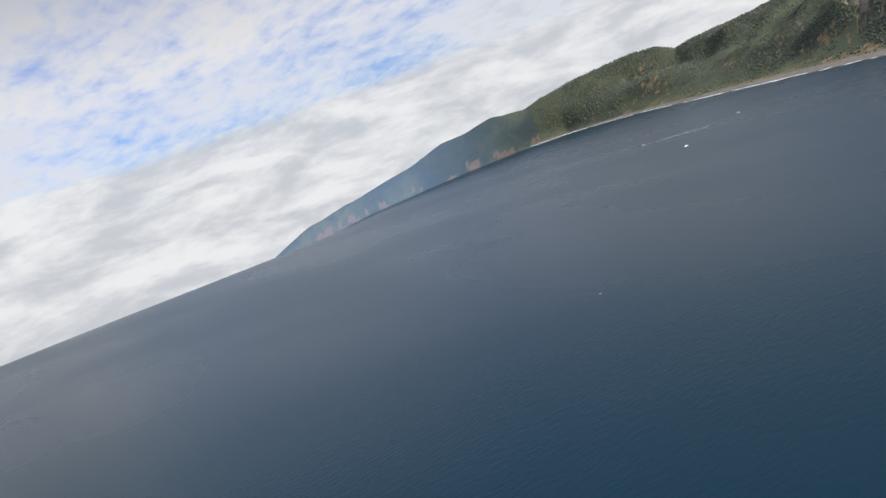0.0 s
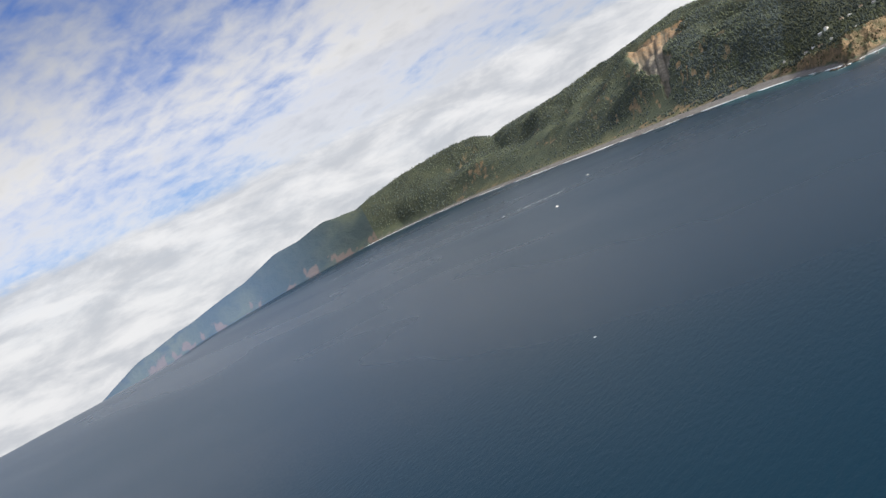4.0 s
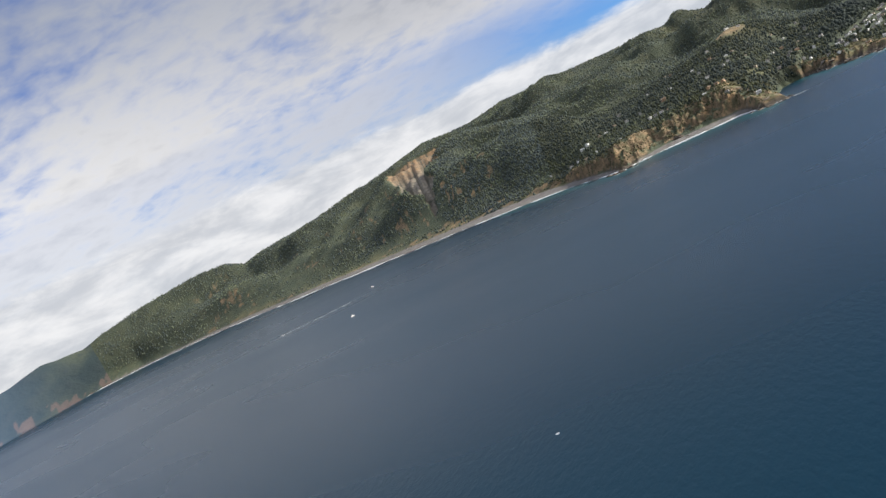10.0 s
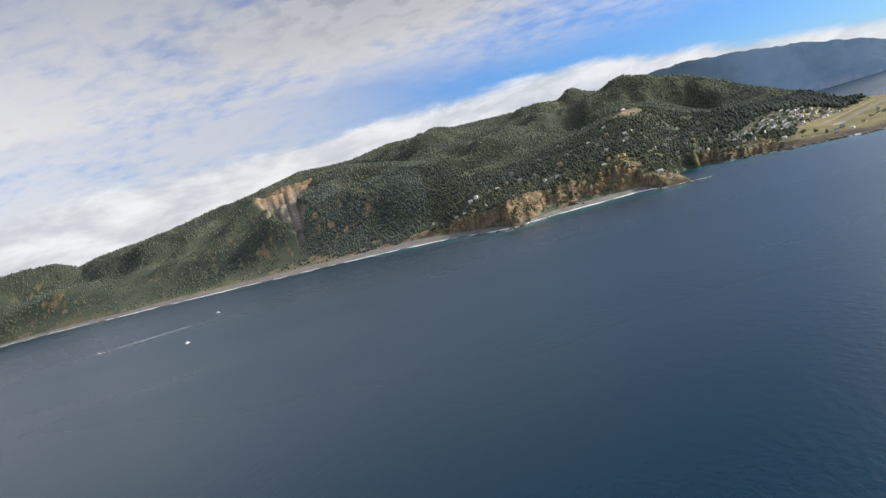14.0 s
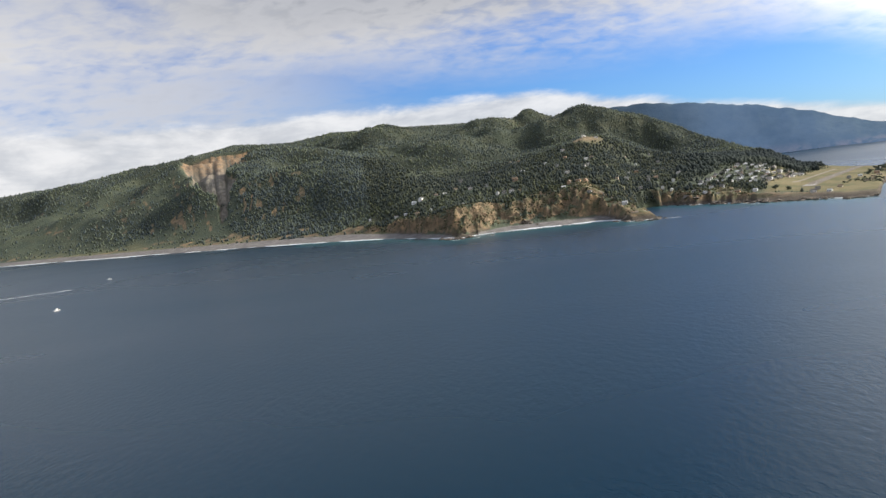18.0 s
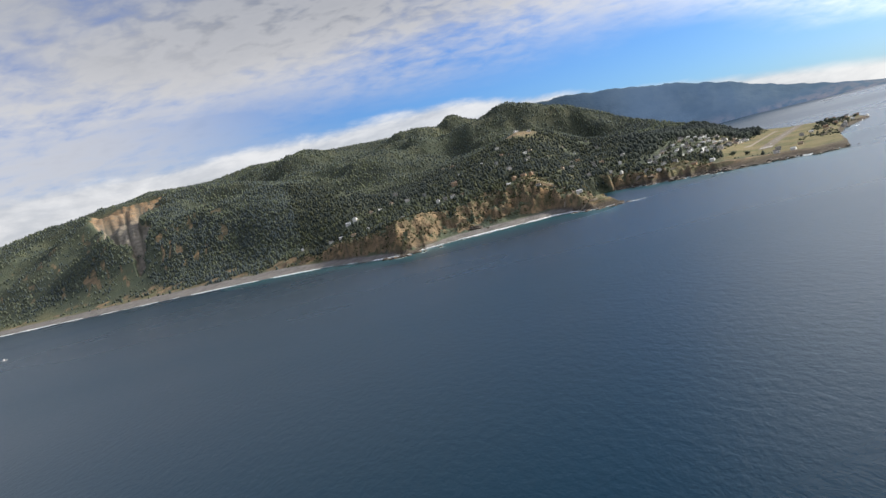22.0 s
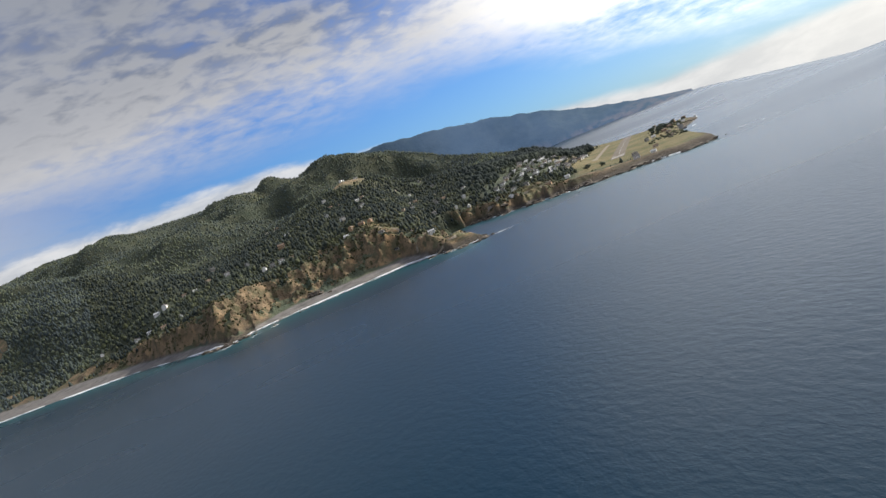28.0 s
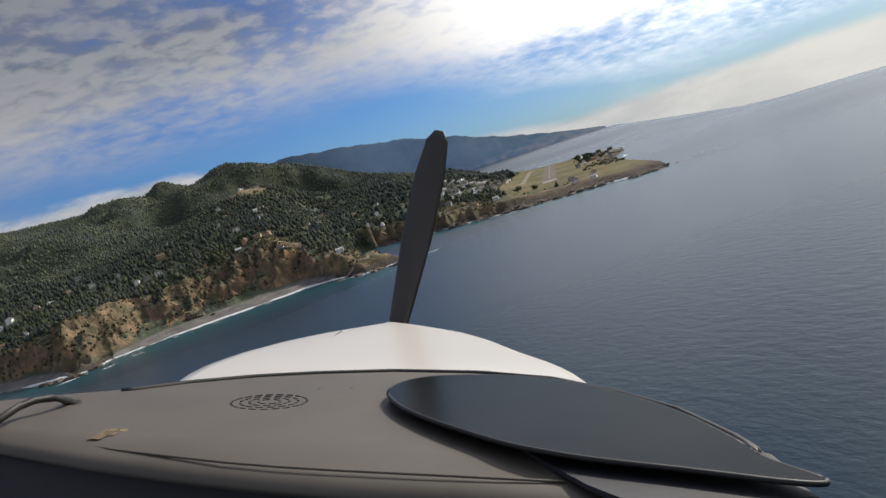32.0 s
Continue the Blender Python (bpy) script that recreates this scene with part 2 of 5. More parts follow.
def spurs(x, y, octaves=3, seed=0):
    s, amp, tot = 0.0, 1.0, 0.0
    for o in range(octaves):
        s = s + amp * (1 - (2 * vnoise(x, y, seed + o * 13) - 1) ** 2)
        tot += amp
        amp *= 0.5
        x, y = x * 2.1 + 5.2, y * 2.1 + 3.1
    return s / tot


# profiles of the land by bearing (degrees from +y): shore distance, then distance and height of
# the bank top, the middle slope, the front crest, the dip behind it and the back crest
SHORE = ((-76, 3950), (-72, 3930), (-63.4, 3960), (-55, 3950), (-47.4, 3860), (-41.8, 3700), (-36.4, 3200), (-30.4, 2560),
         (-24.9, 2200), (-19.3, 1930), (-14, 1735), (-8.5, 1560), (-4.5, 1430), (-2, 1310), (0.0, 1250), (0.5, 1225), (1.2, 1225),
         (2.9, 1258), (5.2, 1266), (7, 1272), (9.2, 1276), (11.2, 1264), (12.4, 1240), (13.7, 1199), (15.6, 1184), (15.75, 1538),
         (17.6, 1490), (19.3, 1446), (20.6, 1389), (23, 1358), (24.8, 1333), (26.5, 1301), (28, 1283), (29.9, 1284), (30.0, 1560),
         (30.2, 1700), (30.7, 1850), (31.8, 1990), (32.4, 2080))
BANK = ((-76, 35, -240), (-69, 38, -130), (-63, 40, -46), (-47, 30, 25), (-36, 50, 22), (-25, 62, 12), (-10, 70, 16), (-5, 62, 22), (-1, 42, 34), (0.5, 100, 46),
        (4, 125, 52), (8, 110, 54), (10.5, 80, 52), (12, 34, 26), (13.5, 42, 15), (15.6, 40, 9), (15.8, 36, 19), (18, 40, 17), (20.6, 42, 15),
        (23, 48, 12), (25, 52, 8), (28, 44, 6), (32, 30, 5))
MID = ((-76, 4010, -330), (-71, 4010, -190), (-69, 4010, -140), (-65, 4040, -60), (-59, 4050, 10), (-55, 4050, 48), (-47, 3990, 120), (-42, 3900, 150), (-36, 3760, 150), (-30, 3350, 115),
       (-25, 3000, 130), (-19, 2720, 165), (-14, 2500, 165), (-10, 2350, 150), (-6, 2050, 105), (-2, 1800, 80), (0.5, 1700, 70), (4, 1750, 80),
       (8, 1750, 86), (10.5, 1700, 84), (12, 1700, 76), (14, 1880, 54), (15.8, 1800, 50), (18, 1800, 44), (20.6, 1750, 36), (23, 1650, 24),
       (25, 1600, 13), (28, 1700, 12), (32, 2100, 8))
CREST = ((-76, 4060, -330), (-71.6, 4060, -212), (-69.8, 4060, -140), (-65.3, 4070, -30), (-59, 4110, 55), (-55.3, 4120, 108), (-52.2, 4120, 182), (-50, 4120, 190), (-47.5, 4110, 227),
         (-44.7, 4090, 204), (-43.4, 4090, 232), (-40, 4080, 278), (-35.5, 4000, 297), (-33.2, 3960, 284), (-31.8, 3960, 238), (-30.4, 3840, 258),
         (-26, 3740, 278), (-21.5, 3520, 318), (-18, 3350, 336), (-15, 3250, 326), (-11.5, 3100, 318), (-8.3, 2900, 268), (-5, 2600, 206),
         (-2, 2300, 124), (0.5, 2250, 104), (4, 2250, 112), (8, 2350, 146), (10.5, 2430, 176), (12.5, 2430, 168), (15, 2450, 118), (18, 2450, 88),
         (20.6, 2300, 72), (23, 2200, 52), (25, 2150, 18), (28, 2250, 13), (32, 2140, 9))
DIP = ((-76, 4150, -340), (-70, 4150, -200), (-63, 4150, -40), (-55, 4200, 60), (-47, 4200, 150), (-42, 4200, 200), (-33, 4150, 205), (-26, 3950, 200), (-21, 3800, 230), (-15, 3650, 230), (-10, 3600, 220),
       (-5, 3200, 190), (0, 2800, 170), (5, 2900, 190), (10, 2900, 230), (14, 2900, 170), (18, 2900, 120), (20.6, 2600, 90), (23, 2350, 60),
       (25, 2300, 22), (28, 2340, 12), (32, 2160, 8))
BACK = ((-76, 4300, -360), (-65, 4300, -90), (-55, 4300, 40), (-42, 4350, 200), (-33, 4500, 215), (-29, 4520, 232), (-25, 4400, 290), (-20, 4350, 370), (-15, 4350, 434), (-11, 4350, 420),
        (-8, 4350, 452), (-2, 4350, 436), (3, 4350, 420), (5.5, 4350, 408), (6.7, 4300, 408), (8, 4150, 374), (10, 3800, 352), (12, 3600, 346), (15, 3720, 292), (17.5, 3500, 216),
        (19.5, 3200, 152), (21.5, 2850, 104), (23, 2550, 76), (25, 2420, 30), (28, 2400, 12), (32, 2180, 6))
END = ((-76, 9000), (19, 9000), (19.6, 4200), (21, 3500), (22.5, 2950), (24, 2680), (26, 2560), (28, 2500), (29.6, 2440), (31, 2300), (32.4, 2085))


def col(table, k, az):
    t = np.array(table, float)
    return np.interp(az, t[:, 0], t[:, k])


RIM = ((-180, -60), (-120, -250), (-95, -420), (-82, -375), (-77.5, -335), (-72, -262), (-66, -170), (-60, -95), (-52, -45), (-45, -10), (-30, 10), (0, 40), (27, 60), (36, 45), (40, -15), (45, -85), (60, -110), (120, -90), (180, -60))


def sea_level(x, y):
    """The water: level near by, easing to the line of the far horizon."""
    r, az = np.hypot(x, y), np.degrees(np.arctan2(x, y))
    return col(RIM, 1, az) * smooth(r, 1700, 4700)


def shore_line(az):
    d = col(SHORE, 1, az)
    w = np.where(az > -1, 1.0, 0.15 + 0.2 * smooth(az, -14, -6)) * np.where(az > 15.7, 1.0, 0.9)
    wob = (fbm(az * 0.42 + 40, az * 0 + 3.3, 3, 5) - 0.5) * 44 + (fbm(az * 1.5 + 4, az * 0 + 9.3, 2, 8) - 0.5) * 9
    head = (fbm(az * 1.7 + 9, az * 0 + 5.1, 3, 33) - 0.5) * 80 * smooth(az, 15.9, 16.6) * (1 - smooth(az, 21.0, 23.0))
    return d + wob * w + head


def slide_mask(x, y):
    """The bare landslide on the mountain face: 1 inside."""
    az, d = np.degrees(np.arctan2(x, y)), np.hypot(x, y)
    n = fbm(x / 130, y / 130, 4, 31) - 0.5
    wide = 0.45 + 2.75 * np.clip((d - 2330) / 760, 0, 1) ** 0.95
    u = np.abs(az + 16.75 + n * 2.2 - 0.0004 * (d - 2800)) / wide
    return (1 - smooth(u, 0.75, 1.08)) * smooth(d, 2200 + n * 300, 2340 + n * 300) * (1 - smooth(d, 3165, 3215))


def land_height(x, y):
    az, d = np.degrees(np.arctan2(x, y)), np.hypot(x, y)
    sea = sea_level(x, y)
    d0 = shore_line(az)
    s = d - d0                                           # way inland
    north = smooth(-az, -0.6, 1.5)                       # 1 along the long beach
    beach_w = (46 + 62 * smooth(-az, 2, 9)) * (1 - 0.65 * smooth(-az, 34, 42)) * north + 48 * smooth(az, 1.6, 4.0) * (1 - smooth(az, 11.5, 12.6))
    coast = smooth(az, -13, -5) * smooth(s, beach_w, beach_w + 30) * (1 - smooth(s, 190, 330)) * (0.35 + 0.65 * (1 - smooth(az, 12, 15)))
    s = s + coast * ((ridged(x / 95, y / 95, 4, 55) - 0.5) * 92 + (ridged(x / 31, y / 31, 3, 57) - 0.5) * 26)
    kb = col(BANK, 1, az) + beach_w
    zb = col(BANK, 2, az)
    nodes_d = [beach_w + 2.0, kb]
    nodes_z = [sea + np.where(beach_w > 4, 3.0 + 0.045 * beach_w, 1.4), sea * 0 + zb]
    for t in (MID, CREST, DIP, BACK):
        nodes_d.append(np.maximum(col(t, 1, az) - d0, nodes_d[-1] + 12))
        nodes_z.append(col(t, 2, az))
    h = sea + np.minimum(s, 0) * 0.16
    prev_d, prev_z = np.zeros_like(s), sea
    for nd, nz in zip(nodes_d, nodes_z):
        f = np.clip((s - prev_d) / np.maximum(nd - prev_d, 1), 0, 1)
        f = f * 0.65 + 0.35 * f * f * (3 - 2 * f)
        h = np.where(s > prev_d, prev_z + (nz - prev_z) * f, h)
        prev_d, prev_z = nd, nz
    h = np.where(s > prev_d, prev_z - (s - prev_d) * 0.35, h)
    # gullies and spurs, growing with height; the plateau stays flat
    rough = smooth(h - sea, 14, 160) * smooth(s, 20, 260)
    flat = 1 - smooth(az, 21.5, 24)
    g = (spurs(x / 520 + 3.1, y / 520, 2, 3) - 0.72) * 0.9 + (fbm(x / 230, y / 230, 3, 6) - 0.5) * 0.35
    g2 = spurs(x / 170, y / 170 + 8.0, 2, 9) - 0.7
    crest_keep = 0.55
    for t in (CREST, BACK):
        rough = rough * (1 - 0.92 * np.exp(-((d - col(t, 1, az)) / 210) ** 2))
    rough = rough * (1 - 0.8 * smooth(-az, 34, 40))
    h = h + rough * flat * (g * 360 + g2 * 62) * crest_keep
    cliff = smooth(s, 3, 18) * (1 - smooth(s, 90, 170)) * smooth(h - sea, 6, 22) * smooth(az, -22, -12)
    h = h + cliff * flat * ((ridged(x / 46, y / 46, 4, 21) - 0.5) * (21 - 9 * smooth(az, 15, 16)) + (ridged(x / 15, y / 15, 3, 4) - 0.5) * 7 + 2.6 * np.sin(h / 1.9 + 9 * fbm(x / 40, y / 40, 3, 18)))
    h = h - slide_mask(x, y) * (12 + 16 * ridged(az * 0.9, d / 420, 3, 2) + 13 * ridged(az * 3.4, d / 700, 3, 6))
    h = h + (fbm(x / 24, y / 24, 3, 14) - 0.5) * 2.2 * smooth(s, 60, 120) * (0.25 + 0.75 * flat)
    # the cove that cuts in behind the promontory
    tip = 1352 - 66 * (az - 13.4) + (fbm(x / 60, y / 60, 3, 27) - 0.5) * 50
    inner = 1520 + (fbm(x / 45, y / 45, 3, 29) - 0.5) * 60
    cove = smooth(az, 13.75, 14.35) * (1 - smooth(az, 16.0, 16.5)) * smooth(d, tip - 16, tip + 14) * (1 - smooth(d, inner - 14, inner + 12))
    h = h * (1 - cove) + (sea - 7) * cove
    # the far side of the point
    end = col(END, 1, az) + (fbm(az * 2, az * 0 + 1, 3, 2) - 0.5) * 50
    over = smooth(d, end - 60, end)
    h = h * (1 - over) + (sea - 14) * over
    h = h - 40 * smooth(-az, 63, 75)
    return np.where(az > 32.35, sea - 14, h)


def cover(x, y, h):
    """What grows or lies on the land: bare rock or soil, meadow, beach, each 0 to 1."""
    az, d = np.degrees(np.arctan2(x, y)), np.hypot(x, y)
    s = d - shore_line(az)
    e = 6.0
    gx = (land_height(x + e, y) - land_height(x - e, y)) / (2 * e)
    gy = (land_height(x, y + e) - land_height(x, y - e)) / (2 * e)
    slope = np.hypot(gx, gy)
    n1, n2 = fbm(x / 90, y / 90, 5, 41), fbm(x / 35, y / 35, 4, 43)
    north = smooth(-az, -0.6, 1.5)
    beach_w = (46 + 62 * smooth(-az, 2, 9)) * (1 - 0.65 * smooth(-az, 34, 42)) * north + 48 * smooth(az, 1.6, 4.0) * (1 - smooth(az, 11.5, 12.6))
    beach = (1 - smooth(s, beach_w - 3 + (n2 - 0.5) * 14, beach_w + 7 + (n2 - 0.5) * 14)) * (beach_w > 3)
    more = 55 * smooth(az, -3, 0) * (1 - smooth(az, 10.5, 12))
    near = 1 - smooth(s, 70 + more + 130 * (n1 - 0.4), 150 + more + 170 * (n1 - 0.4))
    bare = near * smooth(slope + (n2 - 0.5) * 0.9 + (n1 - 0.5) * 0.5, 0.42, 0.75)
    rim = smooth(az, 20, 22.5)
    bare = np.maximum(bare, (1 - smooth(s + (n2 - 0.5) * 40 * rim, 12 + 44 * rim, 26 + 52 * rim)) * (1 - beach))
    point = smooth(az, 12.2, 12.8) * (1 - smooth(az, 15.68, 15.74)) * (1 - smooth(s + (n2 - 0.5) * 50, 70, 100))
    point = point * np.maximum(1 - smooth(s + (n2 - 0.5) * 30, 14, 30), smooth(n2, 0.50, 0.60))
    wall = smooth(az, 13.7, 14.3) * (1 - smooth(az, 16.2, 16.8)) * smooth(d, 1488, 1508) * (1 - smooth(d + (n2 - 0.5) * 60, 1535, 1565))
    bare = np.maximum.reduce([bare * (1 - 0.7 * smooth(-az, 34, 40)), point * 0.9, wall * (0.25 + 0.75 * smooth(n2, 0.44, 0.58))])
    n3 = ridged(az * 2.3 + n1 * 1.5, d / 520, 3, 47)
    scar = smooth(n3, 0.50, 0.70) * smooth(n2, 0.38, 0.58) * smooth(slope, 0.3, 0.6) * smooth(-az, 6, 14) * (1 - smooth(s, 600, 1300)) * (1 - 0.85 * smooth(-az, 33, 39))
    bare = np.maximum(bare, scar * 0.9)
    bare = np.maximum(bare, slide_mask(x, y))
    field = np.exp(-(((x - 392) / 80) ** 2 + ((y - 2200) / 150) ** 2) ** 2)
    bare = np.maximum(bare, field * 0.7)
    knoll = np.exp(-(((az - 10.9) / 1.25) ** 2 + ((d - 1418) / 62) ** 2) ** 2)     # terraced lots above the cliff
    bare = np.maximum(bare, knoll * 0.75 * smooth(n2, 0.40, 0.56))
    u = (x - 655) * 0.5636 + (y - 1372) * 0.8264      # along and across the runway
    v = (x - 655) * 0.8264 - (y - 1372) * 0.5636
    belt = smooth(-v, 225 - 70 * smooth(u, 700, 1000), 262 - 70 * smooth(u, 700, 1000)) * smooth(u, -60, 60)
    strip = smooth(az, 22.3, 23.4) * (1 - belt) * smooth(s + (n2 - 0.5) * 60, 62, 98)
    head = 2.0 * np.exp(-(((az - 13.9) / 1.9) ** 2 + ((d - 1270) / 90) ** 2) ** 2)
    lawns = smooth(n1, 0.52, 0.60) * smooth(az, 7, 10) * (1 - smooth(az, 20, 22)) * (1 - smooth(d, 1500, 1650)) * 0.8
    tops = smooth(n1, 0.55, 0.66) * smooth(h, 210, 300) * 0.22
    foot = smooth(-az, 0.5, 4) * (1 - smooth(s + (n1 - 0.5) * 160, beach_w + 40, beach_w + 190)) * (1 - smooth(-az, 30, 40))
    bare = np.maximum(bare, 0.8 * foot * smooth(n2, 0.50, 0.64) * (1 - beach))
    meadow = np.clip(np.maximum.reduce([field, strip, knoll * 0.9, head * 0.3, lawns, tops, foot * 0.6 * smooth(n1, 0.36, 0.58)]), 0, 1) * (1 - beach)
    return np.clip(bare, 0, 1), meadow, np.clip(beach, 0, 1), slope, s


def mesh_from(name, verts, faces, mat, smooth_shade=True):
    me = bpy.data.meshes.new(name)
    verts, faces = np.asarray(verts, np.float32), np.asarray(faces, np.int32)
    k = faces.shape[1]
    me.vertices.add(len(verts))
    me.vertices.foreach_set("co", verts.ravel())
    me.loops.add(faces.size)
    me.loops.foreach_set("vertex_index", faces.ravel())
    me.polygons.add(len(faces))
    me.polygons.foreach_set("loop_start", np.arange(0, faces.size, k, dtype=np.int32))
    me.polygons.foreach_set("use_smooth", np.full(len(faces), smooth_shade))
    me.update(calc_edges=True)
    if mat:
        me.materials.append(mat)
    return me


def grid_faces(rows, cols, closed=False):
    i, j = np.meshgrid(np.arange(rows - 1), np.arange(cols if closed else cols - 1), indexing="ij")
    k = (j + 1) % cols
    return np.stack([i * cols + j, i * cols + k, (i + 1) * cols + k, (i + 1) * cols + j], -1).reshape(-1, 4)


# ---------------------------------------------------------------- sea
k = Nodes("sea_water")
p1 = k.stretch(1.0, 0.45, 1.0, radians(35))
chop = k.noise(0.30, 5, 0.62, p1, 0.2)
swell = k.noise(0.022, 3, 0.5, k.stretch(1.0, 0.35, 1.0, radians(50)))
wave = k.math("ADD", k.math("MULTIPLY", chop, 0.55), k.math("MULTIPLY", swell, 0.35))
patch = k.noise(0.0012, 3, 0.5, k.stretch(1.0, 1.6, 1.0, radians(-20)))
shallow = k.attr("shallow")
deep = k.mix(k.ramp(patch, 0.35, 0.68), (0.002, 0.018, 0.034), (0.003, 0.022, 0.040))
water = k.mix(shallow, deep, (0.02, 0.13, 0.14))
SEA = k.done(water, k.ramp(patch, 0.35, 0.7, 0.26, 0.32), k.bump(wave, 1.0, 0.5), 0.0, 1.21, 0.5)

rings = np.concatenate([np.linspace(1, 1000, 26), np.linspace(1060, 4740, 62)])
naz = 480
azs = np.linspace(-180, 180, naz, endpoint=False)
R_, A_ = np.meshgrid(rings, np.radians(azs), indexing="ij")
X_, Y_ = R_ * np.sin(A_), R_ * np.cos(A_)
Z_ = sea_level(X_, Y_)
me = mesh_from("water", np.stack([X_, Y_, Z_], -1).reshape(-1, 3), grid_faces(len(rings), naz, True), SEA)
azd = np.degrees(A_)
off = shore_line(np.clip(azd, -76, 32)) - R_
sh = (1 - smooth(off, 20, 150)) * (off > -60) * (azd > -12) * (azd < 31) * 0.45
me.attributes.new("shallow", "FLOAT", "POINT").data.foreach_set("value", sh.ravel().astype(np.float32))
sea_ob = tagged(new("water", me), "wind-rippled deep blue ocean with turquoise shallows along the shore", "sea", kind="structure")

# ---------------------------------------------------------------- land sheet
k = Nodes("coastal_land")
bare, meadow, beach = k.attr("bare"), k.attr("meadow"), k.attr("beach")
n1, n2, n3 = k.noise(0.011, 5, 0.6), k.noise(0.07, 5, 0.62), k.noise(0.4, 3, 0.6)
scrub = k.mix(k.ramp(n1, 0.38, 0.66), (0.060, 0.078, 0.056), (0.098, 0.112, 0.070))
scrub = k.mix(k.ramp(n2, 0.45, 0.75), scrub, (0.090, 0.092, 0.058))
streak = k.noise(0.045, 7, 0.7, k.stretch(1.0, 1.0, 0.8), 0.5)
streak2 = k.noise(0.022, 6, 0.65, k.stretch(1.0, 1.0, 0.9), 0.6)
rock = k.mix(k.ramp(streak, 0.30, 0.70), (0.105, 0.082, 0.056), (0.27, 0.195, 0.12))
rock = k.mix(k.ramp(streak2, 0.52, 0.66), rock, (0.33, 0.22, 0.118))
rock = k.mix(k.ramp(n2, 0.46, 0.62), rock, (0.105, 0.098, 0.058))
tide = k.n.new("ShaderNodeSeparateXYZ")
k.l.new(k.pos(), tide.inputs[0])
rock = k.mix(k.ramp(k.math("ADD", tide.outputs[2], k.math("MULTIPLY", n2, 7.0)), 14.0, 6.5), rock, k.mix(k.ramp(n3, 0.4, 0.6), (0.045, 0.040, 0.034), (0.105, 0.088, 0.066)))
grass = k.mix(k.ramp(n1, 0.36, 0.64), (0.125, 0.118, 0.058), (0.205, 0.165, 0.088))
grass = k.mix(k.ramp(n2, 0.45, 0.72), grass, (0.098, 0.110, 0.050))
sand = k.mix(k.ramp(n2, 0.35, 0.65), (0.125, 0.118, 0.112), (0.20, 0.188, 0.175))
# scrub ground turns darker where the forest density is higher
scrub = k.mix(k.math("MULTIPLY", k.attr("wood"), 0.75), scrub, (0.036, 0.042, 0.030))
landc = k.mix(meadow, scrub, grass)
landc = k.mix(k.ramp(k.math("ADD", bare, k.math("MULTIPLY", k.math("SUBTRACT", n2, 0.5), 0.9)), 0.30, 0.62), landc, rock)
scree = k.mix(k.ramp(n2, 0.35, 0.65), (0.20, 0.148, 0.098), (0.30, 0.195, 0.108))
high = k.n.new("ShaderNodeSeparateXYZ")
k.l.new(k.pos(), high.inputs[0])
scree = k.mix(k.ramp(k.math("ADD", high.outputs[2], k.math("MULTIPLY", n2, 130.0)), 350.0, 250.0), scree, k.mix(k.ramp(n2, 0.4, 0.6), (0.16, 0.148, 0.12), (0.25, 0.222, 0.18)))
scree = k.mix(k.ramp(k.attr("gully"), 0.50, 0.82), scree, (0.105, 0.098, 0.076))
landc = k.mix(k.ramp(k.math("ADD", k.attr("slide"), k.math("MULTIPLY", k.math("SUBTRACT", n2, 0.5), 1.3)), 0.35, 0.60), landc, scree)
landc = k.mix(beach, landc, sand)
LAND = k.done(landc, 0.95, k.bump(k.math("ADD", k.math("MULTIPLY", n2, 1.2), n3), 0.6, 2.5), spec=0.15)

azs = np.concatenate([np.linspace(-76, -42, 110)[:-1], np.linspace(-42, -20, 200)[:-1], np.linspace(-20, -4, 130)[:-1], np.linspace(-4, 24, 440)[:-1], np.linspace(24, 32.5, 80)])
na, nd = len(azs), 390
ds = np.concatenate([np.linspace(1110, 1180, 10)[:-1], np.linspace(1180, 1630, 170)[:-1], 1630 * np.exp(np.linspace(0, math.log(4740 / 1630), 212))])
D_, A_ = np.meshgrid(ds, np.radians(azs), indexing="ij")
X_, Y_ = D_ * np.sin(A_), D_ * np.cos(A_)
Z_ = land_height(X_, Y_)
b_, m_, c_, slope_, s_ = cover(X_, Y_, Z_)
keep = (Z_ > sea_level(X_, Y_) - 9)
faces = grid_faces(nd, na)
fk = keep.ravel()[faces].any(axis=1)
far_side = (np.degrees(A_).ravel()[faces] < -43.9).all(axis=1)          # the hazy range up the coast is the backdrop below
COAST = np.stack([X_, Y_, Z_], -1).reshape(-1, 3)
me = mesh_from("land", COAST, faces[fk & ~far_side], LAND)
for nm, arr in (("bare", b_), ("meadow", m_), ("beach", c_), ("slide", slide_mask(X_, Y_)), ("gully", ridged(np.degrees(A_) * 3.4, D_ / 700, 3, 6))):
    me.attributes.new(nm, "FLOAT", "POINT").data.foreach_set("value", arr.ravel().astype(np.float32))
FAR_FACES = faces[fk & far_side]
land = tagged(new("ground", me), "steep wooded coastal hills, tan sea cliffs, black-sand beach and grassy point", "coast", kind="structure")


# ---------------------------------------------------------------- helpers for things
def part(name, bm, mat, parent, label=""):
    """Links a bmesh, or a ready mesh, as one mesh object under a thing or a part."""
    if isinstance(bm, bmesh.types.BMesh):
        me = bpy.data.meshes.new(name)
        bm.to_mesh(me)
        bm.free()
    else:
        me = bm
    if mat and not me.materials:
        me.materials.append(mat)
    ob = new(name, me)
    if parent:
        ob.parent = parent
    if label:
        ob["label"] = label
    return ob


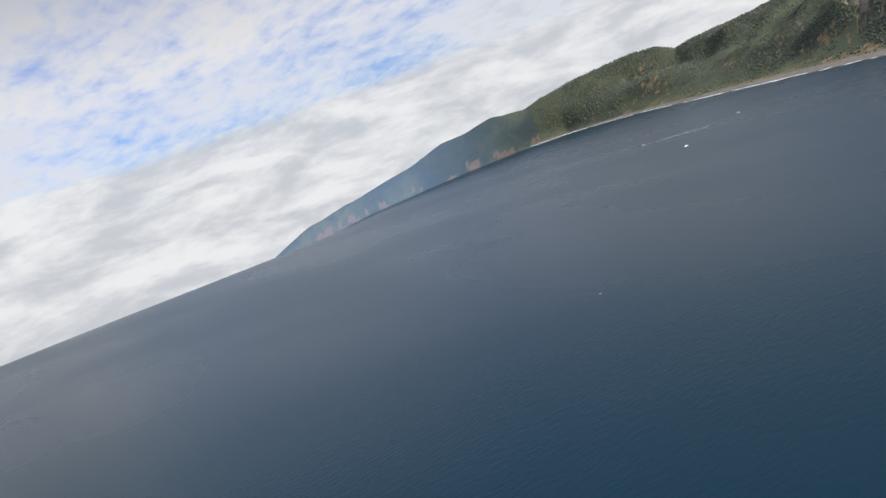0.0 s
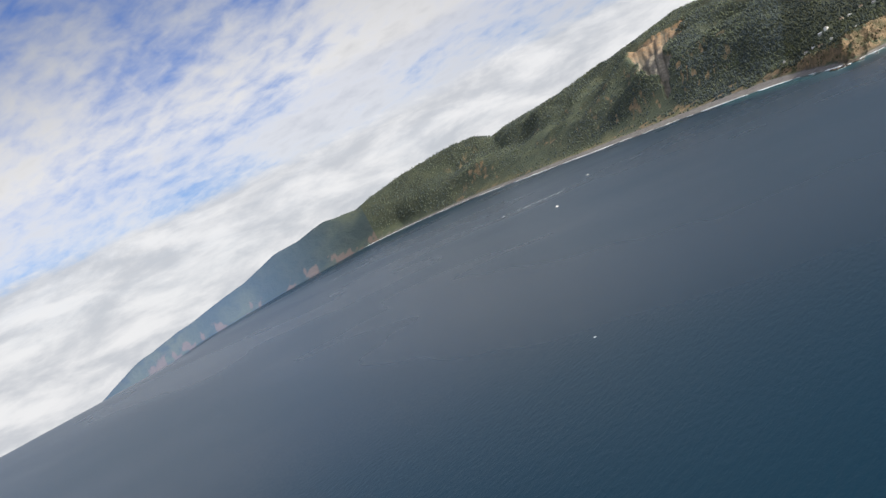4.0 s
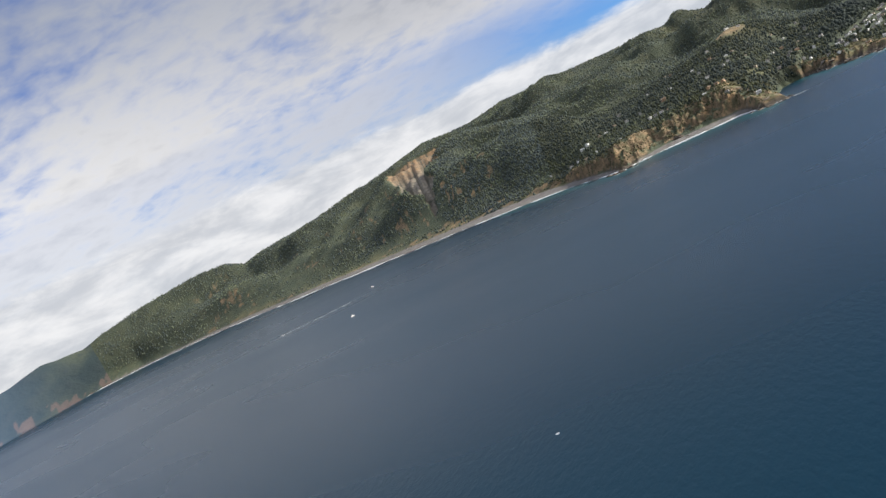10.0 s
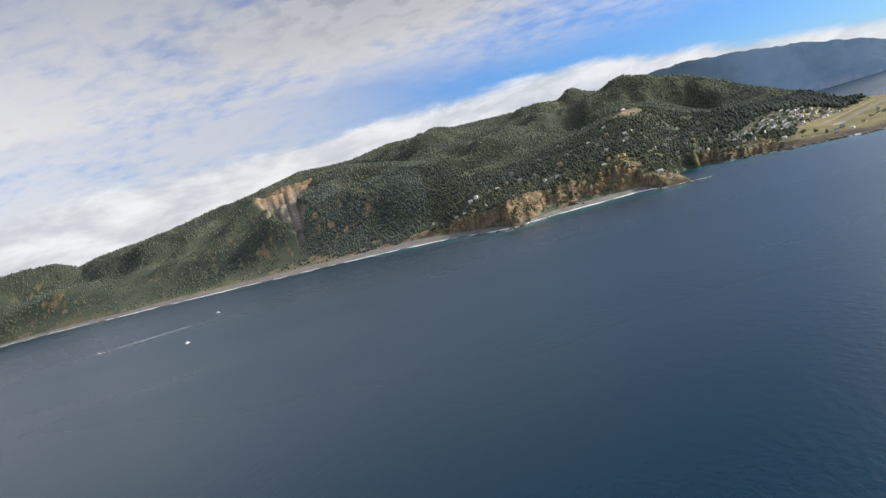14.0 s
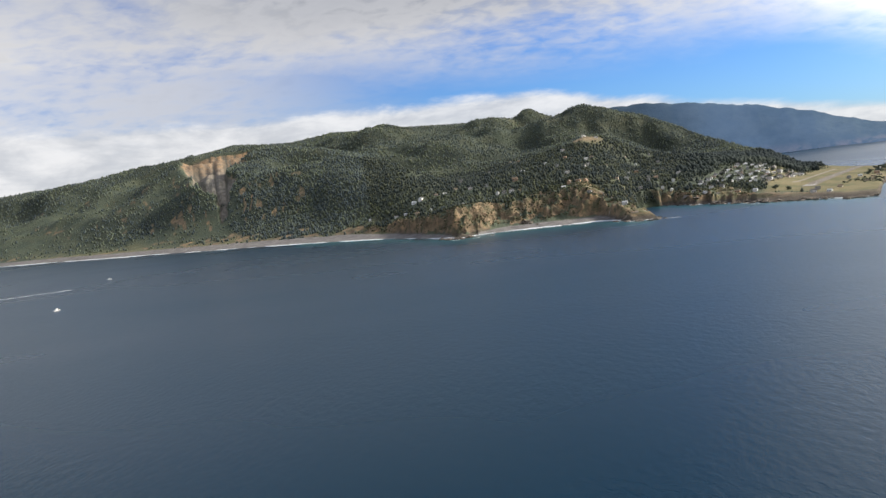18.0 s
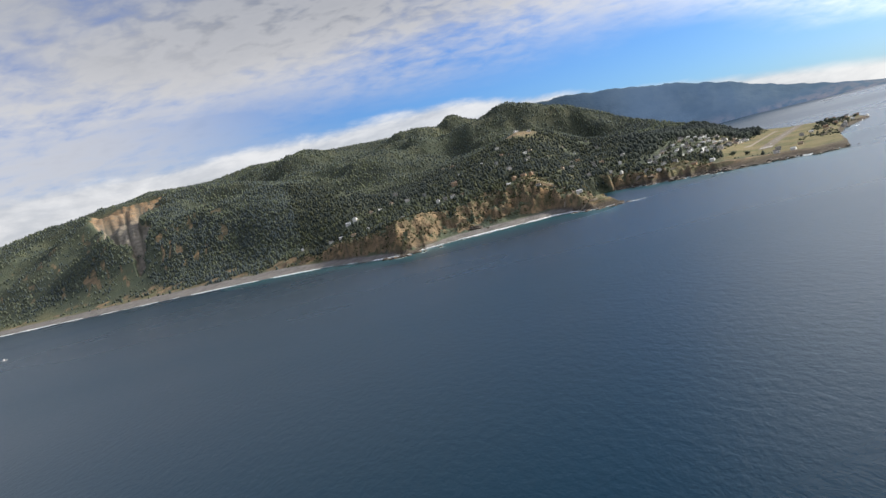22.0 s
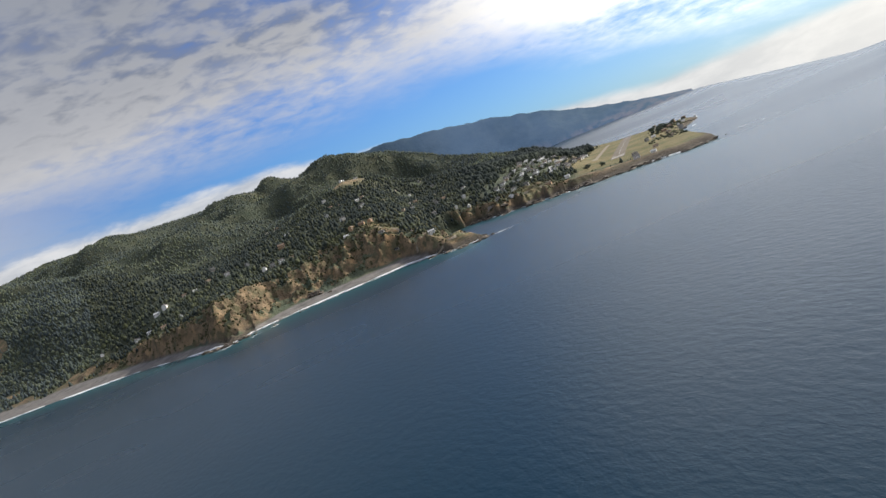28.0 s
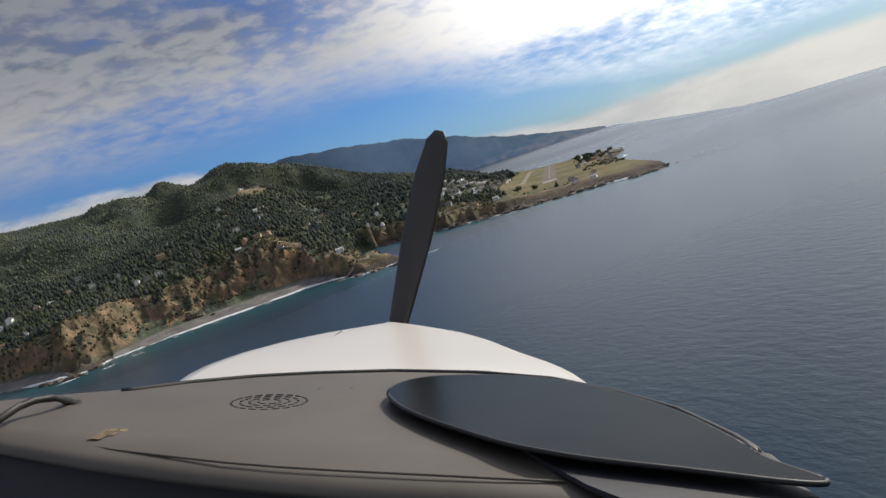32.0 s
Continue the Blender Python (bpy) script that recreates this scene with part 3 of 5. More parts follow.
def box(bm, x0, y0, z0, x1, y1, z1, bevel=0.0):
    vs = [bm.verts.new(c) for c in ((x0, y0, z0), (x1, y0, z0), (x1, y1, z0), (x0, y1, z0), (x0, y0, z1), (x1, y0, z1), (x1, y1, z1), (x0, y1, z1))]
    fs = [bm.faces.new([vs[i] for i in q]) for q in ((3, 2, 1, 0), (4, 5, 6, 7), (0, 1, 5, 4), (1, 2, 6, 5), (2, 3, 7, 6), (3, 0, 4, 7))]
    if bevel:
        es = list({e for f in fs for e in f.edges})
        bmesh.ops.bevel(bm, geom=es, offset=bevel, segments=2, profile=0.6, affect="EDGES")
    return bm


def ground_z(x, y):
    return float(land_height(np.array([float(x)]), np.array([float(y)]))[0])


# ---------------------------------------------------------------- far headland across the bay
k = Nodes("far_hills_haze_glow")
f1 = k.noise(0.006, 5, 0.6)
low = k.n.new("ShaderNodeSeparateXYZ")
k.l.new(k.pos(), low.inputs[0])
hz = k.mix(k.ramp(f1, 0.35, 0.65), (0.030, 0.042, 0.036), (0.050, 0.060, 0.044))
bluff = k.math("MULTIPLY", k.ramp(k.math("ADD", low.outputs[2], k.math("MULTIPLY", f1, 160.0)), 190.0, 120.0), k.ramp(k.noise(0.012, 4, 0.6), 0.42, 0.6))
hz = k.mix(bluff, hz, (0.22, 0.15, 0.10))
# blue emission paints the air's haze onto the hills, stronger to the right
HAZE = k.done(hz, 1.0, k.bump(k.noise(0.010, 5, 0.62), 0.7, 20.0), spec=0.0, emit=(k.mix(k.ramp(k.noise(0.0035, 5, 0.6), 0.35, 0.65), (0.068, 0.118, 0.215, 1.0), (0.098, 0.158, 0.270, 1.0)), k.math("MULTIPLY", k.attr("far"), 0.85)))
na, nd = 170, 26
azs, ts = np.linspace(7.5, 35.4, na), np.linspace(0, 1, nd)
T_, A_ = np.meshgrid(ts, azs, indexing="ij")
crest = np.interp(A_, (7.5, 9.5, 12, 15, 17, 20, 22.8, 25, 27.4, 29.5, 31, 33.8, 35.4), (120, 330, 428, 430, 408, 372, 327, 280, 215, 165, 132, 82, 58))
crest = crest + (fbm(A_ * 1.6, A_ * 0, 5, 77) - 0.5) * 22 * smooth(crest, 60, 160)
dd = 4440 + 235 * T_
bx, by = dd * np.sin(np.radians(A_)), dd * np.cos(np.radians(A_))
base = sea_level(bx, by) - 4
prof = np.clip(T_ * 1.06, 0, 1) ** 0.8
zz = base + (np.maximum(crest, base + 2) - base) * prof + (fbm(A_ * 0.9 + T_ * 1.5, T_ * 1.5, 3, 12) - 0.5) * 8 * np.sin(np.pi * np.clip(T_, 0, 1)) * smooth(crest, 60, 200)
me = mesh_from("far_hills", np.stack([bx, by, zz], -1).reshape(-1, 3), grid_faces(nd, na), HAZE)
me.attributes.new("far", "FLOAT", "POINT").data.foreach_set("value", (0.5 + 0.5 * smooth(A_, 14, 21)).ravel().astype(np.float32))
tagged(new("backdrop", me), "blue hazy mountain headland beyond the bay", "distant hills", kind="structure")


# the range up the coast, distance haze painted on as blue glow, fading to clear woodland at its near end
k = Nodes("coast_range_haze_glow")
f1, f2 = k.noise(0.004, 5, 0.6), k.noise(0.016, 5, 0.65)
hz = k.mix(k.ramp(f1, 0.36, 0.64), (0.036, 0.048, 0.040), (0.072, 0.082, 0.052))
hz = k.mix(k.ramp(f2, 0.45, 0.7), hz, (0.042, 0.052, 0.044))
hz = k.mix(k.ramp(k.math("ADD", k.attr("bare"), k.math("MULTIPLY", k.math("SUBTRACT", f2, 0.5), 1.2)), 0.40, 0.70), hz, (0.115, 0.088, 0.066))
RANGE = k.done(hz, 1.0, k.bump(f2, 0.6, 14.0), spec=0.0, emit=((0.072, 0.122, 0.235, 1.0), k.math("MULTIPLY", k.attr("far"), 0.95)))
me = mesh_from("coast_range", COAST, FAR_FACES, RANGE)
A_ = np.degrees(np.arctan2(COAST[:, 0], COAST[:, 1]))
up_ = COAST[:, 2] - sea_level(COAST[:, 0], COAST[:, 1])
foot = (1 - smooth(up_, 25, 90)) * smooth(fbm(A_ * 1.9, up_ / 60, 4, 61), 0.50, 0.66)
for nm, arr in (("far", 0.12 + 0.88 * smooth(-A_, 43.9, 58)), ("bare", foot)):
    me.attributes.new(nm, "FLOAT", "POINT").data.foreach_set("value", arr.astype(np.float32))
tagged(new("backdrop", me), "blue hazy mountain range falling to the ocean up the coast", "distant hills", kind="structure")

# ---------------------------------------------------------------- forest
def tree_shape(kind, rng, fine):
    """One small crown, unit height: a conifer or a round, lumpy broadleaf; fine crowns have more rings."""
    if kind == "fir":
        rings = ((0.05, 0.24), (0.20, 0.31), (0.55, 0.20)) if fine else ((0.05, 0.28), (0.40, 0.25))
    else:
        rings = ((0.05, 0.34), (0.38, 0.50), (0.76, 0.36)) if fine else ((0.05, 0.42), (0.58, 0.46))
    seg = 5 if fine else 4
    vs, fs = [], []
    for h, r in rings:
        for i in range(seg):
            a = 2 * math.pi * (i + rng.random() * 0.6) / seg
            q = r * (0.72 + 0.5 * rng.random())
            vs.append((q * math.cos(a), q * math.sin(a), h + (rng.random() - 0.5) * 0.10))
    vs.append((rng.random() * 0.06, rng.random() * 0.06, 1.0))
    for j in range(len(rings) - 1):
        for i in range(seg):
            a, b, c, d = j * seg + i, j * seg + (i + 1) % seg, (j + 1) * seg + (i + 1) % seg, (j + 1) * seg + i
            fs += [(a, b, c), (a, c, d)]
    n = len(vs) - 1
    for i in range(seg):
        fs.append(((len(rings) - 1) * seg + i, (len(rings) - 1) * seg + (i + 1) % seg, n))
    return np.array(vs), np.array(fs)


def foliage(name, dark, light, tip):
    k = Nodes(name)
    r = k.island()
    c = k.mix(k.ramp(r, -0.6, 1.6), dark, light)
    c = k.mix(k.ramp(k.noise(0.004, 4, 0.6), 0.42, 0.68), c, tip)
    c = k.mix(k.ramp(k.noise(0.02, 4, 0.6), 0.35, 0.70, 0.0, 0.6), c, dark)
    m = k.done(c, 0.9, spec=0.12)
    solid, out = k.n["Principled BSDF"], k.n["Material Output"]
    thin, both = k.n.new("ShaderNodeBsdfTranslucent"), k.n.new("ShaderNodeMixShader")
    k.l.new(c, thin.inputs[0])
    both.inputs[0].default_value = 0.30
    k.l.new(solid.outputs[0], both.inputs[1])
    k.l.new(thin.outputs[0], both.inputs[2])
    k.l.new(both.outputs[0], out.inputs[0])
    return m


# FIR carries extra blue, put into its colour in place of haze
FIR = foliage("dark_conifer_foliage", (0.043, 0.056, 0.058), (0.066, 0.081, 0.072), (0.080, 0.096, 0.072))
OAK = foliage("olive_broadleaf_foliage", (0.074, 0.086, 0.060), (0.116, 0.126, 0.080), (0.136, 0.150, 0.080))

BRUSH = foliage("dry_golden_brush", (0.052, 0.060, 0.034), (0.160, 0.135, 0.068), (0.085, 0.090, 0.044))
# mountain foliage: distance haze painted in as bluer, greyer, paler leaf colours
FAR_FIR = foliage("haze_tinted_mountain_fir", (0.074, 0.096, 0.104), (0.104, 0.130, 0.126), (0.122, 0.148, 0.116))
FAR_OAK = foliage("haze_tinted_mountain_wood", (0.104, 0.122, 0.096), (0.150, 0.170, 0.118), (0.172, 0.192, 0.112))

SPOTS = (  # terrace above the beach, cliff top, village, slopes behind: place and kind
    (-72, 1621, 4), (-57, 1619, 0), (-112, 1598, 0), (-90, 1581, 4), (-62, 1502, 1), (-35, 1488, 0), (-5, 1635, 4), (20, 1656, 1), (36, 1800, 2), (51, 1616, 0),
    (28, 1400, 4), (-174, 1650, 4), (-23, 1638, 1), (103, 1532, 0), (116, 1523, 2), (130, 1512, 0), (148, 1604, 3), (146, 1490, 1), (236, 1444, 3), (253, 1442, 3),
    (268, 1448, 3), (238, 1383, 1), (258, 1365, 2), (222, 1431, 4), (309, 1934, 3), (432, 1784, 0))
SPOTS_2 = (
    (496, 2086, 1), (256, 1921, 4), (572, 2039, 2), (392, 1642, 0), (390, 1525, 2), (361, 1692, 1), (648, 1892, 4), (680, 1884, 0), (799, 2421, 4), (493, 1646, 0),
    (434, 1625, 2), (456, 1604, 0), (457, 1540, 4), (402, 1455, 0), (470, 1440, 2), (484, 1418, 4), (514, 1469, 0), (522, 1433, 2), (524, 1362, 3), (552, 1352, 4),
    (631, 1285, 2), (600, 1235, 0), (622, 1225, 4), (672, 1290, 1), (784, 1475, 2), (830, 1520, 4), (352, 1560, 1), (300, 1620, 2), (330, 1760, 4), (540, 1760, 0))
rng = random.Random(21)
SPOTS_3 = []             # scattered homes high on the wooded slope
for i in range(28):
    a, d = radians(rng.uniform(3, 19)), rng.uniform(1560, 2420)
    SPOTS_3.append((d * math.sin(a), d * math.cos(a), rng.choice((0, 4, 4, 1, 2, 3))))
HOMES = np.array([p[:2] for p in list(SPOTS + SPOTS_2) + SPOTS_3], float)
HOMES = HOMES * (1 - 9 / np.hypot(HOMES[:, 0], HOMES[:, 1]))[:, None]


def clearing(x, y):
    """1 in the cleared ground round a house, on its seaward side most."""
    near = np.full(np.shape(x), 1e9)
    for hx, hy in HOMES:
        near = np.minimum(near, np.hypot(x - hx, y - hy))
    return 1 - smooth(near + (fbm(x / 12, y / 12, 3, 8) - 0.5) * 14, 10, 18)


def forest_at(x, y):
    """Chance of a tree, 0 to 1, and the ground's height."""
    h = land_height(x, y)
    b, m, c, slope, s = cover(x, y, h)
    az = np.degrees(np.arctan2(x, y))
    n = fbm(x / 210, y / 210, 4, 91)
    dens = 0.70 + 1.2 * (n - 0.45)
    dark_belt = smooth(-az, 2, 6) * (1 - smooth(-az, 13.5, 15.5))
    village = smooth(az, 1.5, 4) * (1 - smooth(h, 190, 300))
    face = smooth(-az, 14.5, 17) * (1 - smooth(np.hypot(x, y), 3200, 3500))
    dens = dens + 0.45 * dark_belt + 0.5 * village - 0.48 * face
    dens = dens * (1 - 0.40 * smooth(fbm(x / 70, y / 70, 3, 95), 0.50, 0.62) * (1 - dark_belt))
    dens = dens * (1 - smooth(b, 0.2, 0.6)) * (1 - smooth(m, 0.3, 0.7)) * (1 - c) * smooth(s - 62 * smooth(az, -3, 0) * (1 - smooth(az, 10.5, 12)) * smooth(n, 0.62, 0.42), 70, 112)
    u = (x - 655) * 0.5636 + (y - 1372) * 0.8264
    v = (x - 655) * 0.8264 - (y - 1372) * 0.5636
    dens = np.maximum(dens, 1.0 * smooth(-v, 240, 275) * smooth(u, -60, 40) * (m < 0.5) * (h < 110))
    dens = dens * (1 - clearing(x, y))
    lots = smooth(-v, 95, 110) * (1 - smooth(-v, 240, 262)) * smooth(u, 40, 90) * (1 - smooth(u, 520, 580))
    dens = dens * (1 - 0.94 * lots)
    dens = dens * (h > sea_level(x, y) + 7) * (az < 31)
    return dens, h


def shelter_wood(x, y):
    """Tall dark trees behind the village and at the far end of the runway."""
    u = (x - 655) * 0.5636 + (y - 1372) * 0.8264
    v = (x - 655) * 0.8264 - (y - 1372) * 0.5636
    h = land_height(x, y)
    edge = 250 - 160 * smooth(u, 420, 640) + (fbm(x / 60, y / 60, 3, 5) - 0.5) * 90
    dens = smooth(-v, edge, edge + 20) * (1 - smooth(-v, 560, 640)) * smooth(u, 60, 200) * (1 - smooth(u, 1010, 1090))
    return dens * smooth(np.degrees(np.arctan2(x, y)), 16.5, 20) * (h > sea_level(x, y) + 4), h


def cliff_brush(x, y):
    """Bushes and grass tufts clinging to the sea cliffs and bluffs."""
    h = land_height(x, y)
    s = np.hypot(x, y) - shore_line(np.degrees(np.arctan2(x, y)))
    n = fbm(x / 34, y / 34, 4, 72)
    return smooth(n, 0.28, 0.46) * smooth(h - sea_level(x, y), 7, 16) * (1 - smooth(s, 190, 300)), h


def scatter(name, label, kind, count, d_lo, d_hi, az_lo, az_hi, h_lo, h_hi, mat, seed, wide=1.0, where=forest_at):
    rng = np.random.default_rng(seed)
    prng = random.Random(seed)
    shapes = [tree_shape(kind, prng, d_lo < 2000) for _ in range(4)]
    u = rng.random(count)
    d = np.sqrt(d_lo ** 2 + u * (d_hi ** 2 - d_lo ** 2))
    a = np.radians(az_lo + (az_hi - az_lo) * rng.random(count))
    x, y = d * np.sin(a), d * np.cos(a)
    dens, h = where(x, y)
    ok = rng.random(count) < dens
    x, y, h = x[ok], y[ok], h[ok]
    size = h_lo * 0.8 + (h_hi * 1.15 - h_lo * 0.8) * rng.random(len(x)) ** 2.0
    turn = rng.random(len(x)) * 6.283
    pick = rng.integers(0, 4, len(x))
    vv, ff, base = [], [], 0
    for q in range(4):
        sv, sf = shapes[q]
        idx = np.where(pick == q)[0]
        c, s_ = np.cos(turn[idx])[:, None], np.sin(turn[idx])[:, None]
        w = (size[idx] * wide)[:, None]
        px, py = sv[:, 0][None] * w, sv[:, 1][None] * w
        V = np.stack([x[idx][:, None] + px * c - py * s_, y[idx][:, None] + px * s_ + py * c, h[idx][:, None] - 0.8 + sv[:, 2][None] * size[idx][:, None]], -1)
        F = sf[None] + (np.arange(len(idx)) * len(sv))[:, None, None] + base
        vv.append(V.reshape(-1, 3))
        ff.append(F.reshape(-1, 3))
        base += V.shape[0] * V.shape[1]
    me = mesh_from(name, np.concatenate(vv), np.concatenate(ff), mat, True)
    return tagged(new(name, me), label, "forest", kind="stuff")


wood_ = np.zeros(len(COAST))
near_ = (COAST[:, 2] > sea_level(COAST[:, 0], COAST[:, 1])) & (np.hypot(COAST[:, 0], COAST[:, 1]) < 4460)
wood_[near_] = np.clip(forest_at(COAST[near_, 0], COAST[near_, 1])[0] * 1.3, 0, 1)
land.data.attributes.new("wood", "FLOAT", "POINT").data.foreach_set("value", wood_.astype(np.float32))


def point_scrub(x, y):
    """Bushes in drifts round the homes on the seaward side of the runway and along its landward edge."""
    u = (x - 655) * 0.5636 + (y - 1372) * 0.8264
    v = (x - 655) * 0.8264 - (y - 1372) * 0.5636
    h = land_height(x, y)
    n = fbm(x / 55, y / 55, 4, 83)
    side = np.maximum(smooth(v, 45, 70) * (1 - smooth(v, 190, 230)), smooth(-v, 70, 95) * (1 - smooth(-v, 240, 260)))
    return smooth(n, 0.40, 0.54) * side * smooth(u, -40, 60) * (h > sea_level(x, y) + 3), h


scatter("coastal_bushes", "dark olive bushes in drifts over the grassy point", "oak", 9000, 1290, 2400, 20, 31.5, 1.2, 3.6, OAK, 18, 1.3, point_scrub)
scatter("conifer_forest", "dense dark conifer forest round the village", "fir", 31000, 1330, 2500, -6, 27.5, 3.5, 9.0, FIR, 11, 1.15)
# the slope woods share the haze-tinted mountain colours
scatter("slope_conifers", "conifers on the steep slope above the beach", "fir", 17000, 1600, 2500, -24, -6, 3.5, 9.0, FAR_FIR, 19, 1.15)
scatter("broadleaf_wood", "olive green broadleaf trees among the conifers", "oak", 18000, 1330, 2500, -6, 27.0, 3.0, 7.0, OAK, 12)
scatter("slope_broadleaf", "woodland, tinted for haze, on the steep slope above the beach", "oak", 12000, 1600, 2500, -26, -6, 3.0, 7.0, FAR_OAK, 20)
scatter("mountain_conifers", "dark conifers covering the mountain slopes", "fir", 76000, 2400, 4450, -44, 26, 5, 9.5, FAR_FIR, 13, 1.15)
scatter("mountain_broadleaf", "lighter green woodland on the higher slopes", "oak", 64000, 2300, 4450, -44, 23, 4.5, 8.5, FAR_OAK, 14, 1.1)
scatter("shelter_trees", "tall dark cypress wood behind the village and airstrip", "oak", 12000, 1600, 2760, 16, 29, 7, 14, FIR, 16, 0.8, shelter_wood)
scatter("cliff_brush", "olive and golden brush clinging to the sea cliffs", "oak", 36000, 1200, 1640, -10, 22, 0.9, 3.0, BRUSH, 17, 1.2, cliff_brush)
scatter("scrub", "low coastal scrub on the bluffs", "oak", 9000, 1250, 2100, -16, 22, 1.8, 4.2, OAK, 15, 1.3)


# ---------------------------------------------------------------- air strip and roads
ASPHALT = plain("worn_runway_asphalt", (0.17, 0.15, 0.125), 1.0, 0.25, 0.25, spec=0.1)
PAINT = plain("faded_white_paint", (0.36, 0.35, 0.33), 0.95, 0.2, 2.0, spec=0.1)
GRAVEL = plain("pale_gravel", (0.21, 0.175, 0.125), 0.95, 0.25, 0.4)
RUN_A, RUN_B = Vector((655, 1372)), Vector((1262, 2262))


def draped(name, pts, width, lift, mat, step=14.0):
    """A strip of paving laid over the land along a line of points."""
    vs = []
    for a, b in zip(pts[:-1], pts[1:]):
        a, b = Vector(a), Vector(b)
        n = max(1, int((b - a).length / step))
        for i in range(n + (b == Vector(pts[-1]))):
            p = a.lerp(b, i / n)
            t = (b - a).normalized()
            for o in (-0.5, 0.0, 0.5):
                q = p + Vector((t.y, -t.x)) * o * width
                vs.append((q.x, q.y, ground_z(q.x, q.y) + lift))
    return mesh_from(name, vs, grid_faces(len(vs) // 3, 3), mat)


runway = tagged(new("runway", draped("runway", [RUN_A, RUN_B], 23, 0.35, ASPHALT)), "worn grey asphalt runway with faded white markings on the grassy point", "runway", kind="structure")
along = (RUN_B - RUN_A).normalized()
across = Vector((along.y, -along.x))
for i in range(8):
    for end, sgn in ((RUN_A, 1), (RUN_B, -1)):
        p = end + along * sgn * 10 + across * (i - 3.5) * 2.6
        part("threshold_bar", draped("threshold_bar", [p, p + along * sgn * 32], 1.7, 0.45, PAINT, 16), None, runway)
for i in range(16):
    p = RUN_A + along * (90 + i * 56)
    part("centre_dash", draped("centre_dash", [p, p + along * 30], 1.2, 0.45, PAINT, 15), None, runway)
taxi = [RUN_A + along * 120 - across * 45, RUN_A + along * 700 - across * 45]
tagged(new("taxiway", draped("taxiway", taxi, 9, 0.3, GRAVEL)), "pale gravel taxiway beside the runway", "taxiway", kind="structure")
ROAD_1 = [(452, 1452), (480, 1420), (520, 1385), (560, 1395), (600, 1440), (660, 1540), (760, 1690), (860, 1830)]
tagged(new("road_1", draped("road", ROAD_1, 7, 0.4, ASPHALT, 20)), "grey two-lane road between the houses and the airstrip", "road", kind="structure")
ROAD_2 = [(268, 1268), (285, 1240), (305, 1225), (318, 1205), (300, 1190), (272, 1200)]
tagged(new("road_2", draped("track", ROAD_2, 6, 0.4, GRAVEL, 8)), "pale dirt track looping over the rocky promontory", "track", kind="structure")
ROAD_3 = [(300, 1288), (288, 1325), (296, 1362), (276, 1392), (250, 1384), (236, 1402), (246, 1432)]
tagged(new("road_3", draped("lane", ROAD_3, 5, 0.4, GRAVEL, 8)), "pale dirt lane climbing to the terraced lots above the cliff", "track", kind="structure")

# ---------------------------------------------------------------- houses
WALLS = {"white": plain("white_siding", (0.80, 0.79, 0.77), 0.7, 0.08, 0.8), "cream": plain("cream_siding", (0.60, 0.52, 0.40), 0.75, 0.1, 0.8),
         "grey": plain("grey_shingle_siding", (0.34, 0.34, 0.33), 0.85, 0.15, 0.8), "tan": plain("tan_wood_siding", (0.42, 0.28, 0.17), 0.8, 0.15, 0.8)}
ROOFS = {"dark": plain("dark_roof_shingles", (0.095, 0.090, 0.088), 0.9, 0.2, 0.6), "brown": plain("brown_roof_shingles", (0.19, 0.135, 0.095), 0.9, 0.2, 0.6),
         "pale": plain("pale_metal_roof", (0.55, 0.55, 0.54), 0.55, 0.12, 0.4)}
GLASS = plain("dark_window_glass", (0.030, 0.038, 0.045), 0.08, 0.2, 0.5)
TRIM = plain("white_trim", (0.70, 0.70, 0.68), 0.6, 0.05, 2.0)
DECK = plain("weathered_deck_boards", (0.30, 0.22, 0.15), 0.9, 0.2, 1.0)


def gable(bm, w, d, z0, rise, over, thick=0.25):
    """A pitched roof with eaves, its ridge along x."""
    for sgn in (-1, 1):
        y0, y1 = sgn * (d / 2 + over), 0.0
        pts = [(-w / 2 - over, y0, z0 - over * rise / (d / 2)), (w / 2 + over, y0, z0 - over * rise / (d / 2)), (w / 2 + over, y1, z0 + rise), (-w / 2 - over, y1, z0 + rise)]
        lo = [bm.verts.new(p) for p in pts]
        hi = [bm.verts.new((p[0], p[1], p[2] + thick)) for p in pts]
        bm.faces.new(lo)
        bm.faces.new(hi[::-1])
        for i in range(4):
            bm.faces.new((lo[i], hi[i], hi[(i + 1) % 4], lo[(i + 1) % 4]))
    bmesh.ops.recalc_face_normals(bm, faces=bm.faces)


